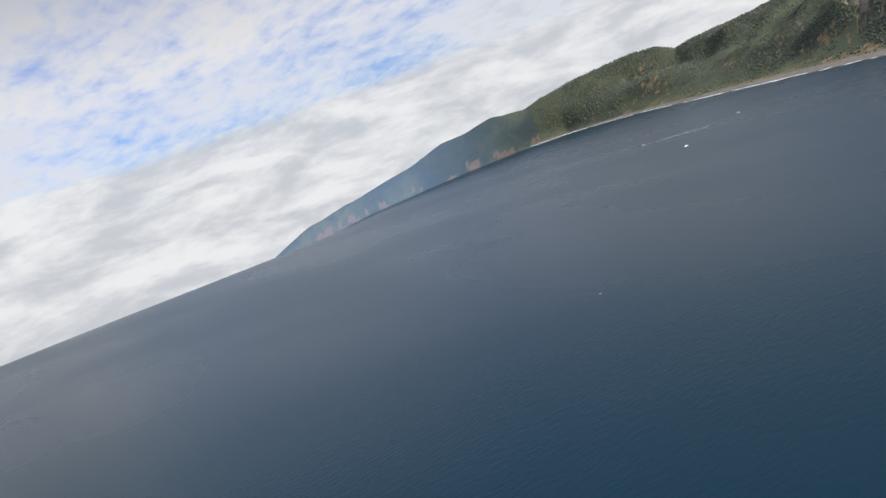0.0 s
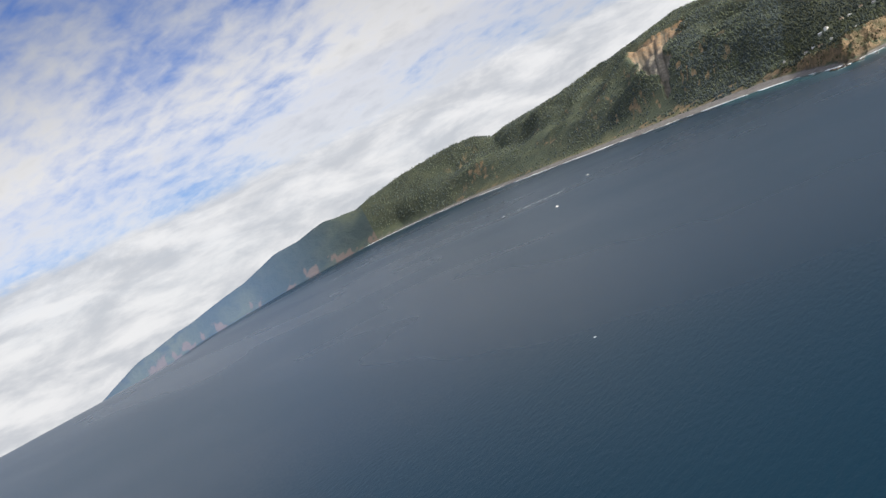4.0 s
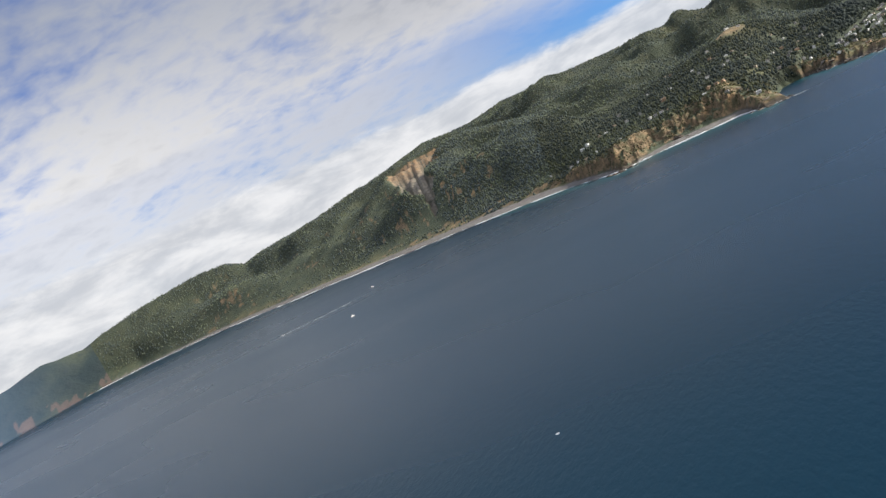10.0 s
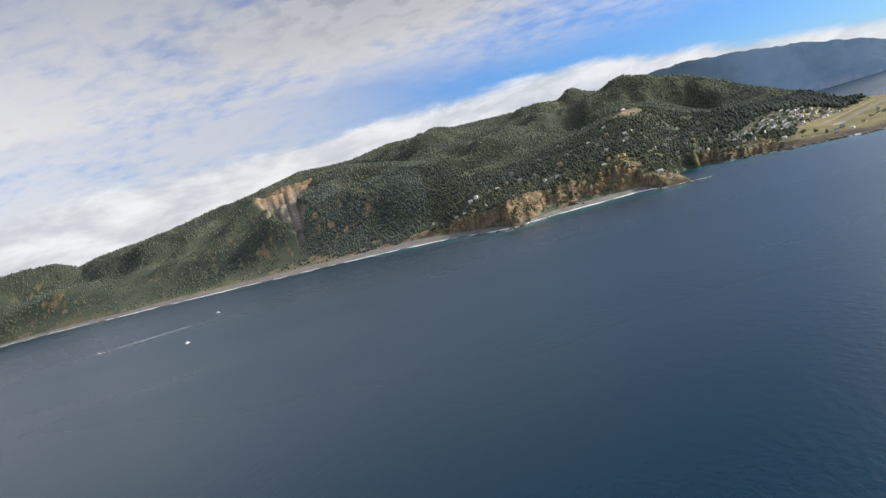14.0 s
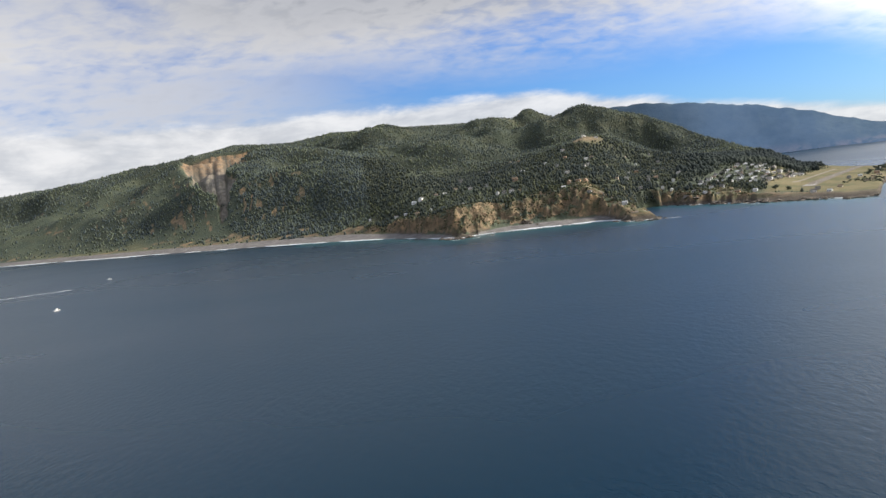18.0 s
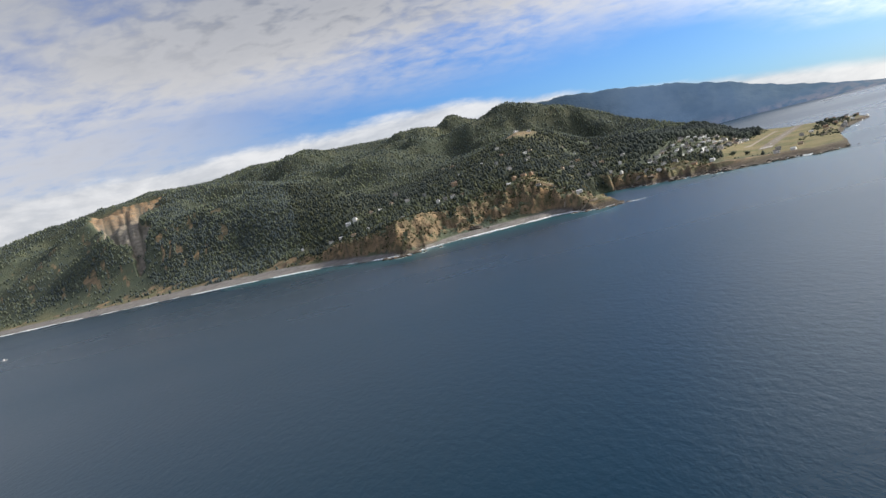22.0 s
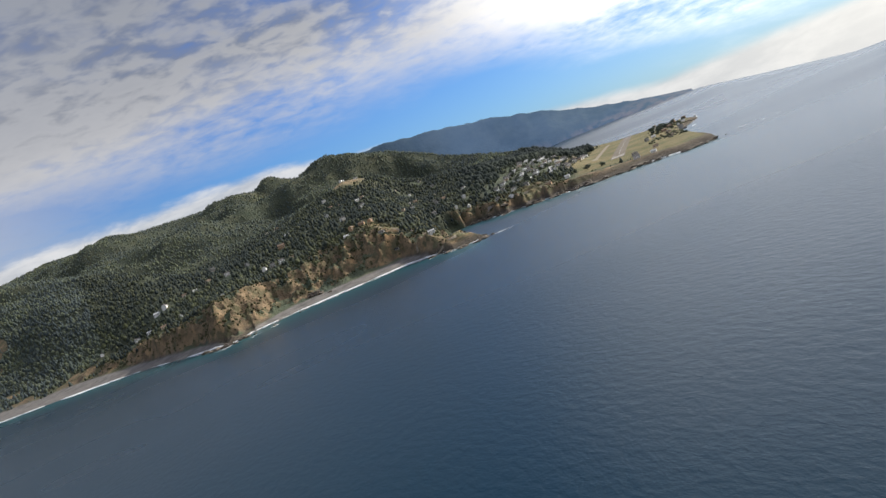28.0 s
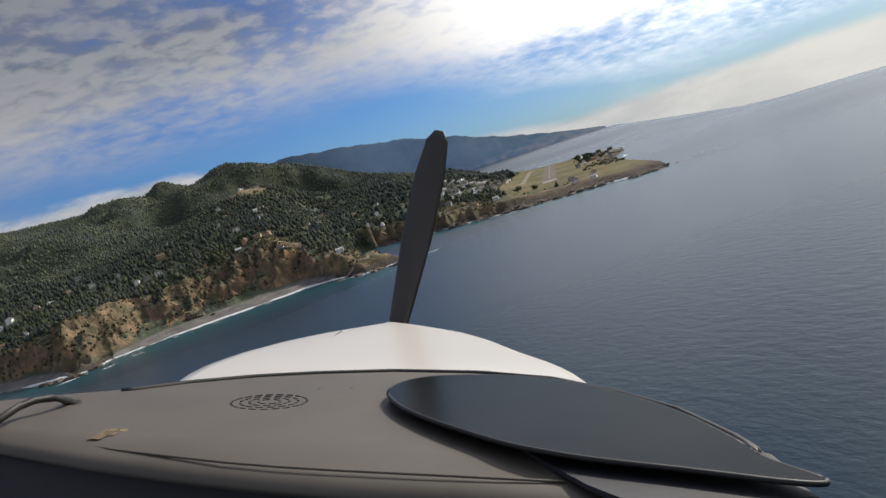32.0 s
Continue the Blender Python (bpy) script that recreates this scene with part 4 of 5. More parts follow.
def house(wall, roof, w, d, storeys, deck, label):
    """A timber house: walls with gables, roof with chimney, door, framed windows, a deck."""
    top = new("house")
    tagged(top, label, "house", "houses of the village")
    h = 2.9 * storeys + 0.6
    rise = d * 0.30
    bm = bmesh.new()
    box(bm, -w / 2, -d / 2, -3.0, w / 2, d / 2, h)
    for sx in (-w / 2, w / 2):
        vs = [bm.verts.new(c) for c in ((sx, -d / 2, h), (sx, d / 2, h), (sx, 0, h + rise))]
        bm.faces.new(vs)
    part("wall", bm, WALLS[wall], top)
    bm = bmesh.new()
    gable(bm, w, d, h + 0.02, rise, 0.6)
    rf = part("roof", bm, ROOFS[roof], top)
    bm = bmesh.new()
    box(bm, w * 0.22, d * 0.12, h, w * 0.22 + 0.9, d * 0.12 + 0.9, h + rise + 1.0)
    part("chimney", bm, WALLS["grey"], rf)
    bm = bmesh.new()
    box(bm, -0.55, -d / 2 - 0.09, 0.2, 0.55, -d / 2 + 0.02, 2.3)
    part("door", bm, DECK, top)
    for st in range(storeys):
        for wx in (-w * 0.32, w * 0.30):
            for sy in (-1, 1):
                z = 0.9 + st * 2.9
                bm = bmesh.new()
                box(bm, wx - 1.15, sy * d / 2 - 0.09, z, wx + 1.15, sy * d / 2 + 0.09, z + 1.6)
                win = part("window", bm, TRIM, top)
                bm = bmesh.new()
                box(bm, wx - 0.98, sy * d / 2 - 0.13, z + 0.17, wx + 0.98, sy * d / 2 + 0.13, z + 1.43)
                part("pane", bm, GLASS, win)
    if deck:
        bm = bmesh.new()
        box(bm, -w * 0.42, -d / 2 - 3.0, -0.1, w * 0.42, -d / 2, 0.12)
        for px in (-w * 0.40, 0, w * 0.40):
            box(bm, px - 0.1, -d / 2 - 2.95, -3, px + 0.1, -d / 2 - 2.75, -0.1)
        part("deck", bm, DECK, top)
    return top


HOUSES = [house("white", "dark", 13, 9, 2, True, "white two-storey timber house with a dark shingle roof"),
          house("cream", "brown", 12, 9, 1, True, "cream single-storey house with a brown shingle roof"),
          house("grey", "dark", 12, 8, 2, True, "grey shingled two-storey house with a dark roof"),
          house("tan", "brown", 14, 9, 2, True, "tan wooden house with a brown roof above the cliff"),
          house("white", "pale", 12, 8, 1, False, "small white house with a pale metal roof")]
WHITE_HALL = house("white", "pale", 15, 9, 2, False, "large white building with a pale roof on the rocky promontory")


def settle(ob, x, y, rz, first=False):
    m = pose(x, y, ground_z(x, y) + 0.3, 0, 0, rz) @ Matrix.Scale(0.8, 4)
    if first:
        ob.matrix_world = m
        return ob
    return copy_thing(ob, m)


rng = random.Random(5)
used = [False] * 5
village = [(x + 0.0, y + 0.0, kind) for x, y, kind in list(SPOTS + SPOTS_2) + SPOTS_3]
for i in range(100):       # the village west of the runway: rows of lots
    row, lot = divmod(i, 20)
    p = RUN_A + along * (70 + lot * 23 + rng.uniform(-9, 9)) - across * (88 + row * 31 + rng.uniform(-9, 9))
    village.append((p.x, p.y, rng.choice((0, 0, 4, 4, 1, 2))))
for i in range(34):        # homes along the seaward side of the runway
    p = RUN_A + along * (300 + i * 22 + rng.uniform(-14, 14)) + across * rng.uniform(70, 165)
    village.append((p.x, p.y, rng.choice((0, 1, 2, 3, 4))))
for x, y, kind in village:
    face = -math.degrees(math.atan2(x, y)) + rng.choice((0, 0, 90)) + rng.uniform(-25, 25)
    settle(HOUSES[kind], x, y, face, not used[kind])
    used[kind] = True
settle(WHITE_HALL, 300, 1278, -20, True)
WHITE_HALL.matrix_world = WHITE_HALL.matrix_world @ Matrix.Scale(0.75, 4)

# ---------------------------------------------------------------- rocks and reefs
k = Nodes("wet_dark_rock")
r1, r2 = k.noise(0.25, 6, 0.65), k.noise(1.6, 4, 0.6)
ROCK = k.done(k.mix(k.ramp(r1, 0.35, 0.68), (0.050, 0.043, 0.036), (0.17, 0.135, 0.095)), 0.8, k.bump(k.math("ADD", r1, r2), 0.7, 0.8))


def rock_mesh(seed, tall):
    rng = random.Random(seed)
    bm = bmesh.new()
    bmesh.ops.create_icosphere(bm, subdivisions=3, radius=1.0)
    off = Vector((rng.random() * 50, rng.random() * 50, seed * 3.0))
    for v in bm.verts:
        n = noise.fractal(v.co * 1.2 + off, 1.0, 2.1, 5) * 0.55
        step = math.floor((v.co.z + n) * 3) / 3 * 0.25
        v.co = v.co * (0.75 + n * 0.7 + rng.random() * 0.05)
        v.co.z = v.co.z * tall + step
    me = bpy.data.meshes.new("sea_rock")
    bm.to_mesh(me)
    bm.free()
    me.materials.append(ROCK)
    return me


ROCKS = [rock_mesh(i, t) for i, t in enumerate((0.55, 0.8, 0.4, 1.3))]
REEF = ((134, 1330, 11, 3), (141, 1318, 7, 1), (9, 1212, 9, 1), (-4, 1222, 11, 2), (-16, 1240, 9, 0), (18, 1203, 6, 0), (28, 1222, 8, 1), (65, 1216, 4, 0), (42, 1214, 5, 2),
        (318, 1146, 8, 0), (330, 1150, 5, 0), (305, 1140, 7, 2), (290, 1150, 8, 0), (276, 1170, 8, 2), (264, 1196, 6, 0), (477, 1345, 10, 1), (486, 1330, 7, 0), (509, 1262, 10, 0),
        (524, 1243, 12, 2), (540, 1228, 7, 0), (560, 1190, 8, 2))
REEF_2 = ((595, 1124, 9, 2), (614, 1114, 7, 0), (632, 1108, 5, 2), (646, 1105, 3, 0), (668, 1101, 2, 0), (430, 1470, 9, 1), (446, 1440, 8, 0), (462, 1405, 9, 2), (330, 1180, 6, 1), (770, 1385, 6, 0),
          (800, 1420, 7, 2), (840, 1490, 7, 0), (880, 1540, 8, 2), (930, 1590, 6, 0), (980, 1640, 7, 2), (1040, 1690, 6, 0), (1062, 1705, 5, 2), (150, 1300, 4, 0), (100, 1240, 3, 0))
LEDGES = []              # low rock ledges along the foot of the grassy point
for i in range(64):
    a = rng.uniform(16.2, 29.0)
    d = float(shore_line(np.array([a]))[0]) + rng.gauss(-3, 6)
    LEDGES.append((d * math.sin(radians(a)), d * math.cos(radians(a)), rng.uniform(3.5, 9), rng.choice((0, 2, 2, 1))))
for x, y, size, kind in list(REEF + REEF_2) + LEDGES:
    ob = tagged(new("sea_rock", ROCKS[kind]), "dark wet rock standing in the surf" if kind != 3 else "tall dark sea stack on the beach", "rock", "rocks along the shore")
    ob.matrix_world = pose(x, y, max(ground_z(x, y), -0.4), 0, 0, rng.uniform(0, 360)) @ Matrix.Diagonal((size * rng.uniform(0.8, 1.4), size * rng.uniform(0.7, 1.1), size * 0.5, 1))

# ---------------------------------------------------------------- surf
k = Nodes("surf_foam")
FOAM = k.done(k.mix(k.ramp(k.noise(0.12, 5, 0.7), 0.38, 0.62), (0.50, 0.56, 0.58), (0.86, 0.88, 0.88)), 0.6)
az = np.arange(-46, 31.9, 0.05)
d0 = shore_line(az)
vs, fs = [], []
for band, (off, wid, gap) in enumerate(((2.5, 9.0, 0.30), (-13, 6.0, 0.56), (-30, 5.0, 0.66))):
    n = fbm(az * (0.9 + 0.4 * band), az * 0 + band * 7.7, 4, 60 + band) - 0.14 * smooth(az, 15.6, 16) - 0.10 * smooth(az, 22, 25)
    w = wid * np.clip((n - gap) * 5, 0, 1.3) * np.where(az > 12, 0.75, 1.0) * (1 + np.clip(-az - 5, 0, 40) * 0.03)
    shift = (fbm(az * 2.2, az * 0 + 31 + band, 4, 3) - 0.5) * 16 * (band > 0)
    for i in range(len(az) - 1):
        if w[i] < 0.4 or w[i + 1] < 0.4 or abs(d0[i + 1] - d0[i]) > 30:
            continue
        b = len(vs)
        for j in (i, i + 1):
            a = math.radians(az[j])
            for dd in (d0[j] + off + shift[j] - w[j], d0[j] + off + shift[j] + w[j] * 0.3):
                x, y = dd * math.sin(a), dd * math.cos(a)
                vs.append((x, y, 0.0))
        fs.append((b, b + 2, b + 3, b + 1))
vs = np.array(vs)
vs[:, 2] = np.maximum(sea_level(vs[:, 0], vs[:, 1]), np.minimum(land_height(vs[:, 0], vs[:, 1]), sea_level(vs[:, 0], vs[:, 1]) + 1.2)) + 0.25
tagged(new("surf", mesh_from("surf", vs, fs, FOAM)), "white broken surf along the shoreline", "surf", kind="stuff")


def foam_patch(x, y, l, w, rz, seed):
    rng = random.Random(seed)
    bm = bmesh.new()
    n = 22
    ring = []
    for i in range(n):
        a = 2 * math.pi * i / n
        q = 0.6 + 0.4 * rng.random()
        ring.append(bm.verts.new((l * q * math.cos(a), w * q * math.sin(a), 0.02 * rng.random())))
    mid = bm.verts.new((0, 0, 0.25))
    for i in range(n):
        bm.faces.new((ring[i], ring[(i + 1) % n], mid))
    me = bpy.data.meshes.new("breaker")
    bm.to_mesh(me)
    bm.free()
    me.materials.append(FOAM)
    ob = tagged(new("breaker", me), "white breaking wave over a reef", "wave", kind="stuff")
    ob.matrix_world = pose(x, y, 0.3, 0, 0, rz)


for i, (x, y, l, w, rz) in enumerate(((336, 1140, 10, 3, -20), (346, 1136, 7, 2, -15), (40, 1190, 10, 2.5, 30), (5, 1196, 12, 3, 10), (66, 1206, 7, 2, 5), (690, 1086, 5, 1.2, -5), (712, 1085, 4, 0.9, -5), (505, 1238, 12, 2.5, -40), (870, 1500, 14, 4, 45), (950, 1560, 16, 4, 40))):
    foam_patch(x, y, l, w, rz, i)

# ---------------------------------------------------------------- boats
HULL = plain("white_gelcoat", (0.75, 0.75, 0.74), 0.3, 0.05, 1.0)


def boat(x, y, rz, wake):
    top = tagged(new("motor_boat"), "small white motor boat under way on the open water" if wake else "small white boat lying on the open water", "boat")
    top.matrix_world = pose(x, y, 0, 0, 0, rz)
    bm = bmesh.new()
    secs = []
    for s, hw, keel in ((-4.0, 1.3, -0.3), (-1.0, 1.5, -0.4), (2.0, 1.2, -0.3), (4.2, 0.15, 0.2)):
        secs.append([bm.verts.new(c) for c in ((s, -hw, 1.1), (s, -hw * 0.8, 0.1), (s, 0, keel), (s, hw * 0.8, 0.1), (s, hw, 1.1))])
    for a, b in zip(secs[:-1], secs[1:]):
        for i in range(4):
            bm.faces.new((a[i], b[i], b[i + 1], a[i + 1]))
        bm.faces.new((a[4], b[4], b[0], a[0]))
    bm.faces.new(secs[0])
    part("hull", bm, HULL, top)
    bm = bmesh.new()
    box(bm, -1.2, -0.9, 1.05, 1.2, 0.9, 2.6, 0.15)
    part("cabin", bm, HULL, top)
    bm = bmesh.new()
    box(bm, 1.12, -0.75, 1.8, 1.24, 0.75, 2.35)
    part("windscreen", bm, GLASS, top)
    if wake:
        bm = bmesh.new()
        n, L = 24, wake
        rows = []
        for i in range(n + 1):
            f = i / n
            hw = 0.9 + 2.4 * f * (1 - 0.55 * f)
            rows.append((bm.verts.new((-4 - L * f, -hw, 0.18)), bm.verts.new((-4 - L * f, hw, 0.18))))
        for a, b in zip(rows[:-1], rows[1:]):
            bm.faces.new((a[0], b[0], b[1], a[1]))
        me = bpy.data.meshes.new("wake")
        bm.to_mesh(me)
        bm.free()
        me.materials.append(FOAM)
        wk = tagged(new("wake", me), "thin white wake trailing behind the boat", "wake", kind="stuff")
        wk.matrix_world = top.matrix_world.copy()


boat(-712, 1040, 198, 150)
boat(-566, 1215, 30, 0)
boat(-450, 818, 60, 0)


# ---------------------------------------------------------------- lone trees round the village and on the point
BARK = plain("grey_brown_bark", (0.10, 0.075, 0.055), 0.95, 0.3, 3.0)
LEAF = foliage("cypress_foliage", (0.064, 0.082, 0.070), (0.100, 0.124, 0.090), (0.110, 0.130, 0.090))


def lone_tree(seed, tall):
    """A cypress: tapered trunk with limbs, and a crown of many small clumps with gaps."""
    rng = random.Random(seed)
    top = tagged(new("cypress_tree"), "dark wind-shaped cypress standing on the grassy point", "tree", "lone trees")
    bm = bmesh.new()

    def limb(a, b, r0, r1):
        a, b = Vector(a), Vector(b)
        q = (b - a).to_track_quat("Z", "Y")
        rings = []
        for p, r in ((a, r0), (a.lerp(b, 0.5), (r0 + r1) / 2), (b, r1)):
            rings.append([bm.verts.new(p + q @ Vector((r * math.cos(t), r * math.sin(t), 0))) for t in [i * math.pi / 3 for i in range(6)]])
        for u, v in zip(rings[:-1], rings[1:]):
            for i in range(6):
                bm.faces.new((u[i], u[(i + 1) % 6], v[(i + 1) % 6], v[i]))

    limb((0, 0, -1), (0.3, 0, tall * 0.5), 0.40, 0.22)
    ends = []
    for i in range(7):
        a = i * 0.9 + rng.random()
        e = (math.cos(a) * tall * 0.3, math.sin(a) * tall * 0.3, tall * rng.uniform(0.12, 0.7))
        limb((0.2, 0, tall * rng.uniform(0.3, 0.5)), e, 0.18, 0.06)
        ends.append(e)
    part("trunk", bm, BARK, top)
    vs, fs = [], []
    for i in range(110):
        e = Vector(rng.choice(ends)) + Vector((rng.gauss(0, 1.3), rng.gauss(0, 1.3), rng.gauss(0.6, 0.8)))
        s = rng.uniform(0.7, 1.6)
        b = len(vs)
        for c in ((1, 0, 0), (-1, 0, 0), (0, 1, 0), (0, -1, 0), (0, 0, 0.7), (0, 0, -0.5)):
            vs.append(tuple(e + Vector(c) * s * rng.uniform(0.7, 1.25)))
        for f in ((0, 2, 4), (2, 1, 4), (1, 3, 4), (3, 0, 4), (2, 0, 5), (1, 2, 5), (3, 1, 5), (0, 3, 5)):
            fs.append(tuple(b + q for q in f))
    part("crown", mesh_from("crown", vs, fs, LEAF, False), None, top)
    return top


TREES = [lone_tree(1, 7.5), lone_tree(2, 6), lone_tree(3, 9)]
first = [True] * 3
spots = [RUN_A + along * rng.uniform(30, 520) - across * rng.uniform(75, 240) for _ in range(40)]
spots += [RUN_B + along * rng.uniform(60, 150) + across * rng.uniform(-180, 150) for _ in range(20)]
spots += [RUN_A + along * rng.uniform(260, 980) + across * rng.uniform(58, 165) for _ in range(46)]
spots += [Vector((574, 1392)), Vector((540, 1420)), Vector((602, 1330)), Vector((585, 1345)), Vector((1308, 2325)), Vector((330, 1290)), Vector((255, 1340)), Vector((272, 1330))]
for p in spots:
    z = ground_z(p.x, p.y)
    if z < 4:
        continue
    q = rng.randrange(3)
    m = pose(p.x, p.y, z, 0, 0, rng.uniform(0, 360))
    if first[q]:
        TREES[q].matrix_world, first[q] = m, False
    else:
        copy_thing(TREES[q], m)


# ---------------------------------------------------------------- the aircraft's nose, at the end of its way
# Local axes: x to its right, y up, -z ahead, in metres from the pilot's eye.
SHELL = plain("white_aircraft_enamel", (0.56, 0.53, 0.49), 0.30, 0.03, 1.2, spec=0.5)
k = Nodes("grey_brown_glareshield")
g1, g2 = k.noise(420, 3, 0.6), k.noise(5, 4, 0.6)
DASH = k.done(k.mix(k.ramp(g2, 0.3, 0.7), (0.074, 0.065, 0.055), (0.092, 0.081, 0.068)), 0.62, k.bump(g1, 0.10, 0.001))
COVER = plain("dark_blue_black_vinyl", (0.016, 0.017, 0.022), 0.6, 0.2, 20)
BLACK = plain("black_rubber", (0.012, 0.012, 0.012), 0.55, 0.2, 30)
GLOSS = plain("dusty_black_plastic", (0.007, 0.007, 0.007), 0.22, 0.5, 14, spec=0.03)
BLADE = plain("grey_propeller_paint", (0.045, 0.042, 0.040), 0.5, 0.2, 6)
TAPE = plain("old_tape_residue", (0.20, 0.145, 0.085), 0.8, 0.5, 160)
EYE = pose(*PATH[-1][1:])
FOC = 0.5 / math.tan(radians(30))          # focal length in picture widths


def deck_at(u, v, y):
    """The place on the level at height y that the eye sees at u, v: picture widths from its middle, right and down."""
    d = -y * FOC / v
    return Vector((u * d / FOC, y, -d))


def wide(px):
    return (px - 784) / 1568


def down(py):
    return (py - 441) / 1568


aircraft = tagged(new("light_aircraft"), "white nose of a light aircraft with grey glareshield and propeller", "aircraft")
aircraft.matrix_world = EYE
DECK_Y = -0.18


def tube(name, pts, r, mat, parent, label="", seg=8):
    bm = bmesh.new()
    rings = []
    for i, p in enumerate(pts):
        t = (Vector(pts[min(i + 1, len(pts) - 1)]) - Vector(pts[max(i - 1, 0)])).normalized()
        q = t.to_track_quat("Z", "Y")
        rings.append([bm.verts.new(Vector(p) + q @ Vector((r * math.cos(a), r * math.sin(a), 0))) for a in [2 * math.pi * j / seg for j in range(seg)]])
    for a, b in zip(rings[:-1], rings[1:]):
        for j in range(seg):
            bm.faces.new((a[j], a[(j + 1) % seg], b[(j + 1) % seg], b[j]))
    for f in bm.faces:
        f.smooth = True
    bm.faces.new(rings[0])
    bm.faces.new(rings[-1])
    bmesh.ops.recalc_face_normals(bm, faces=bm.faces)
    return part(name, bm, mat, parent, label)


def curve(table, xs):
    t = np.array(table, float)
    return np.interp(xs, t[:, 0], t[:, 1])


# glareshield: a thin moulded deck, far edge at the windscreen, near edge over the panel
FAR = ((-60, 722), (0, 714), (120, 702), (230, 693), (330, 680), (450, 669), (560, 663), (700, 659), (850, 662), (980, 673), (1090, 696), (1200, 727), (1300, 775), (1360, 812), (1420, 862))
NEAR = ((-60, 774), (0, 785), (150, 810), (300, 830), (450, 845), (600, 858), (784, 870), (1000, 890), (1200, 905), (1420, 910))
xs = np.linspace(-60, 1415, 90)
rows = 14
vs = []
for j in range(rows):
    f = j / (rows - 1)
    for x in xs:
        far, near = float(curve(FAR, x)), float(curve(NEAR, x))
        p0, p1 = deck_at(wide(x), down(far), DECK_Y), deck_at(wide(x), down(max(near, far + 3)), DECK_Y)
        p = p0.lerp(p1, f)
        p.y += 0.004 * math.sin(math.pi * f) - 0.010 * max(0.0, f - 0.86) / 0.14
        vs.append(tuple(p))
top_me = mesh_from("glareshield", vs, grid_faces(rows, len(xs)), DASH)
glare = part("glareshield", top_me, None, aircraft, "grey-brown moulded glareshield, scuffed")
sol = glare.modifiers.new("thickness", "SOLIDIFY")
sol.thickness, sol.offset = 0.006, 0.0
# raised seam along the near side
tube("seam", [deck_at(wide(x), down(y), DECK_Y + 0.0015) for x, y in ((-40, 756), (0, 763), (100, 780), (200, 796), (300, 808), (400, 819), (500, 827), (600, 833), (700, 838), (784, 842), (900, 848), (1000, 853))], 0.0011, DASH, glare)
# panel face under the near edge
bm = bmesh.new()
a_, b_ = [], []
for x in xs:
    p = deck_at(wide(x), down(float(curve(NEAR, x))), DECK_Y - 0.008)
    a_.append(bm.verts.new(p))
    b_.append(bm.verts.new((p.x * 1.02, p.y - 0.30, p.z + 0.10)))
for i in range(len(xs) - 1):
    bm.faces.new((a_[i], a_[i + 1], b_[i + 1], b_[i]))
part("instrument_panel", bm, COVER, aircraft, "dark vinyl instrument panel edge")
# rubber seal along the windscreen
tube("windscreen_seal", [deck_at(wide(x), down(float(curve(FAR, x)) - 1), DECK_Y + 0.003) for x in np.linspace(215, 1400, 60)], 0.0042, BLACK, aircraft, "black rubber windscreen seal")

# speaker grille: rings of slots
disc_c = deck_at(wide(477), down(712), DECK_Y + 0.0065)
slot = bmesh.new()
box(slot, -0.0042, -0.0012, -0.0013, 0.0042, 0.0012, 0.0013, 0.0004)
slot_me = bpy.data.meshes.new("slot")
slot.to_mesh(slot_me)
slot.free()
slot_me.materials.append(BLACK)
for ring, count in ((0.012, 6), (0.022, 11), (0.032, 16), (0.042, 21)):
    for i in range(count):
        a = 2 * math.pi * (i + 0.3 * (count % 3)) / count
        s = new("grille_slot", slot_me)
        s.parent = glare
        s.matrix_basis = Matrix.Translation((disc_c.x + ring * math.cos(a), disc_c.y, disc_c.z + ring * math.sin(a))) @ Matrix.Rotation(-a + math.pi / 2, 4, "Y")
# old tape residue
for i, (x0, y0, x1, y1) in enumerate(((165, 777, 202, 762), (190, 771, 212, 754), (196, 758, 214, 747), (212, 764, 232, 750), (226, 748, 252, 728), (175, 768, 190, 760))):
    p, q = deck_at(wide(x0), down(y0), DECK_Y + 0.0062), deck_at(wide(x1), down(y1), DECK_Y + 0.0062)
    n = (q - p).cross(Vector((0, 1, 0))).normalized() * (0.006 if i < 4 else 0.0015)
    bm = bmesh.new()
    lo = [bm.verts.new(c) for c in (p - n, p + n, q + n * 0.7, q - n * 0.8)]
    bm.faces.new(lo)
    bmesh.ops.recalc_face_normals(bm, faces=bm.faces)
    part("tape_residue", bm, TAPE, glare, "yellowed adhesive residue")
# three small screws by the windscreen
for x, y in ((565, 689), (622, 688), (681, 690)):
    bm = bmesh.new()
    bmesh.ops.create_cone(bm, cap_ends=True, segments=10, radius1=0.0028, radius2=0.002, depth=0.002, matrix=Matrix.Translation(deck_at(wide(x), down(y), DECK_Y + 0.0055)) @ Matrix.Rotation(-math.pi / 2, 4, "X"))
    part("screw", bm, BLACK, glare)
# cable in its grommet
pts = [(-40, 772, -0.178), (0, 742, -0.165), (30, 722, -0.160), (60, 709, -0.157), (90, 705, -0.158), (112, 707, -0.164), (126, 712, -0.174)]
tube("cable", [deck_at(wide(x), down(y), h) for x, y, h in pts], 0.0042, BLACK, aircraft, "black rubber cable running over the glareshield")
bm = bmesh.new()
bmesh.ops.create_cone(bm, cap_ends=True, segments=20, radius1=0.011, radius2=0.009, depth=0.004, matrix=Matrix.Translation(deck_at(wide(128), down(713), DECK_Y + 0.007)) @ Matrix.Rotation(-math.pi / 2, 4, "X"))
part("grommet", bm, BLACK, aircraft)

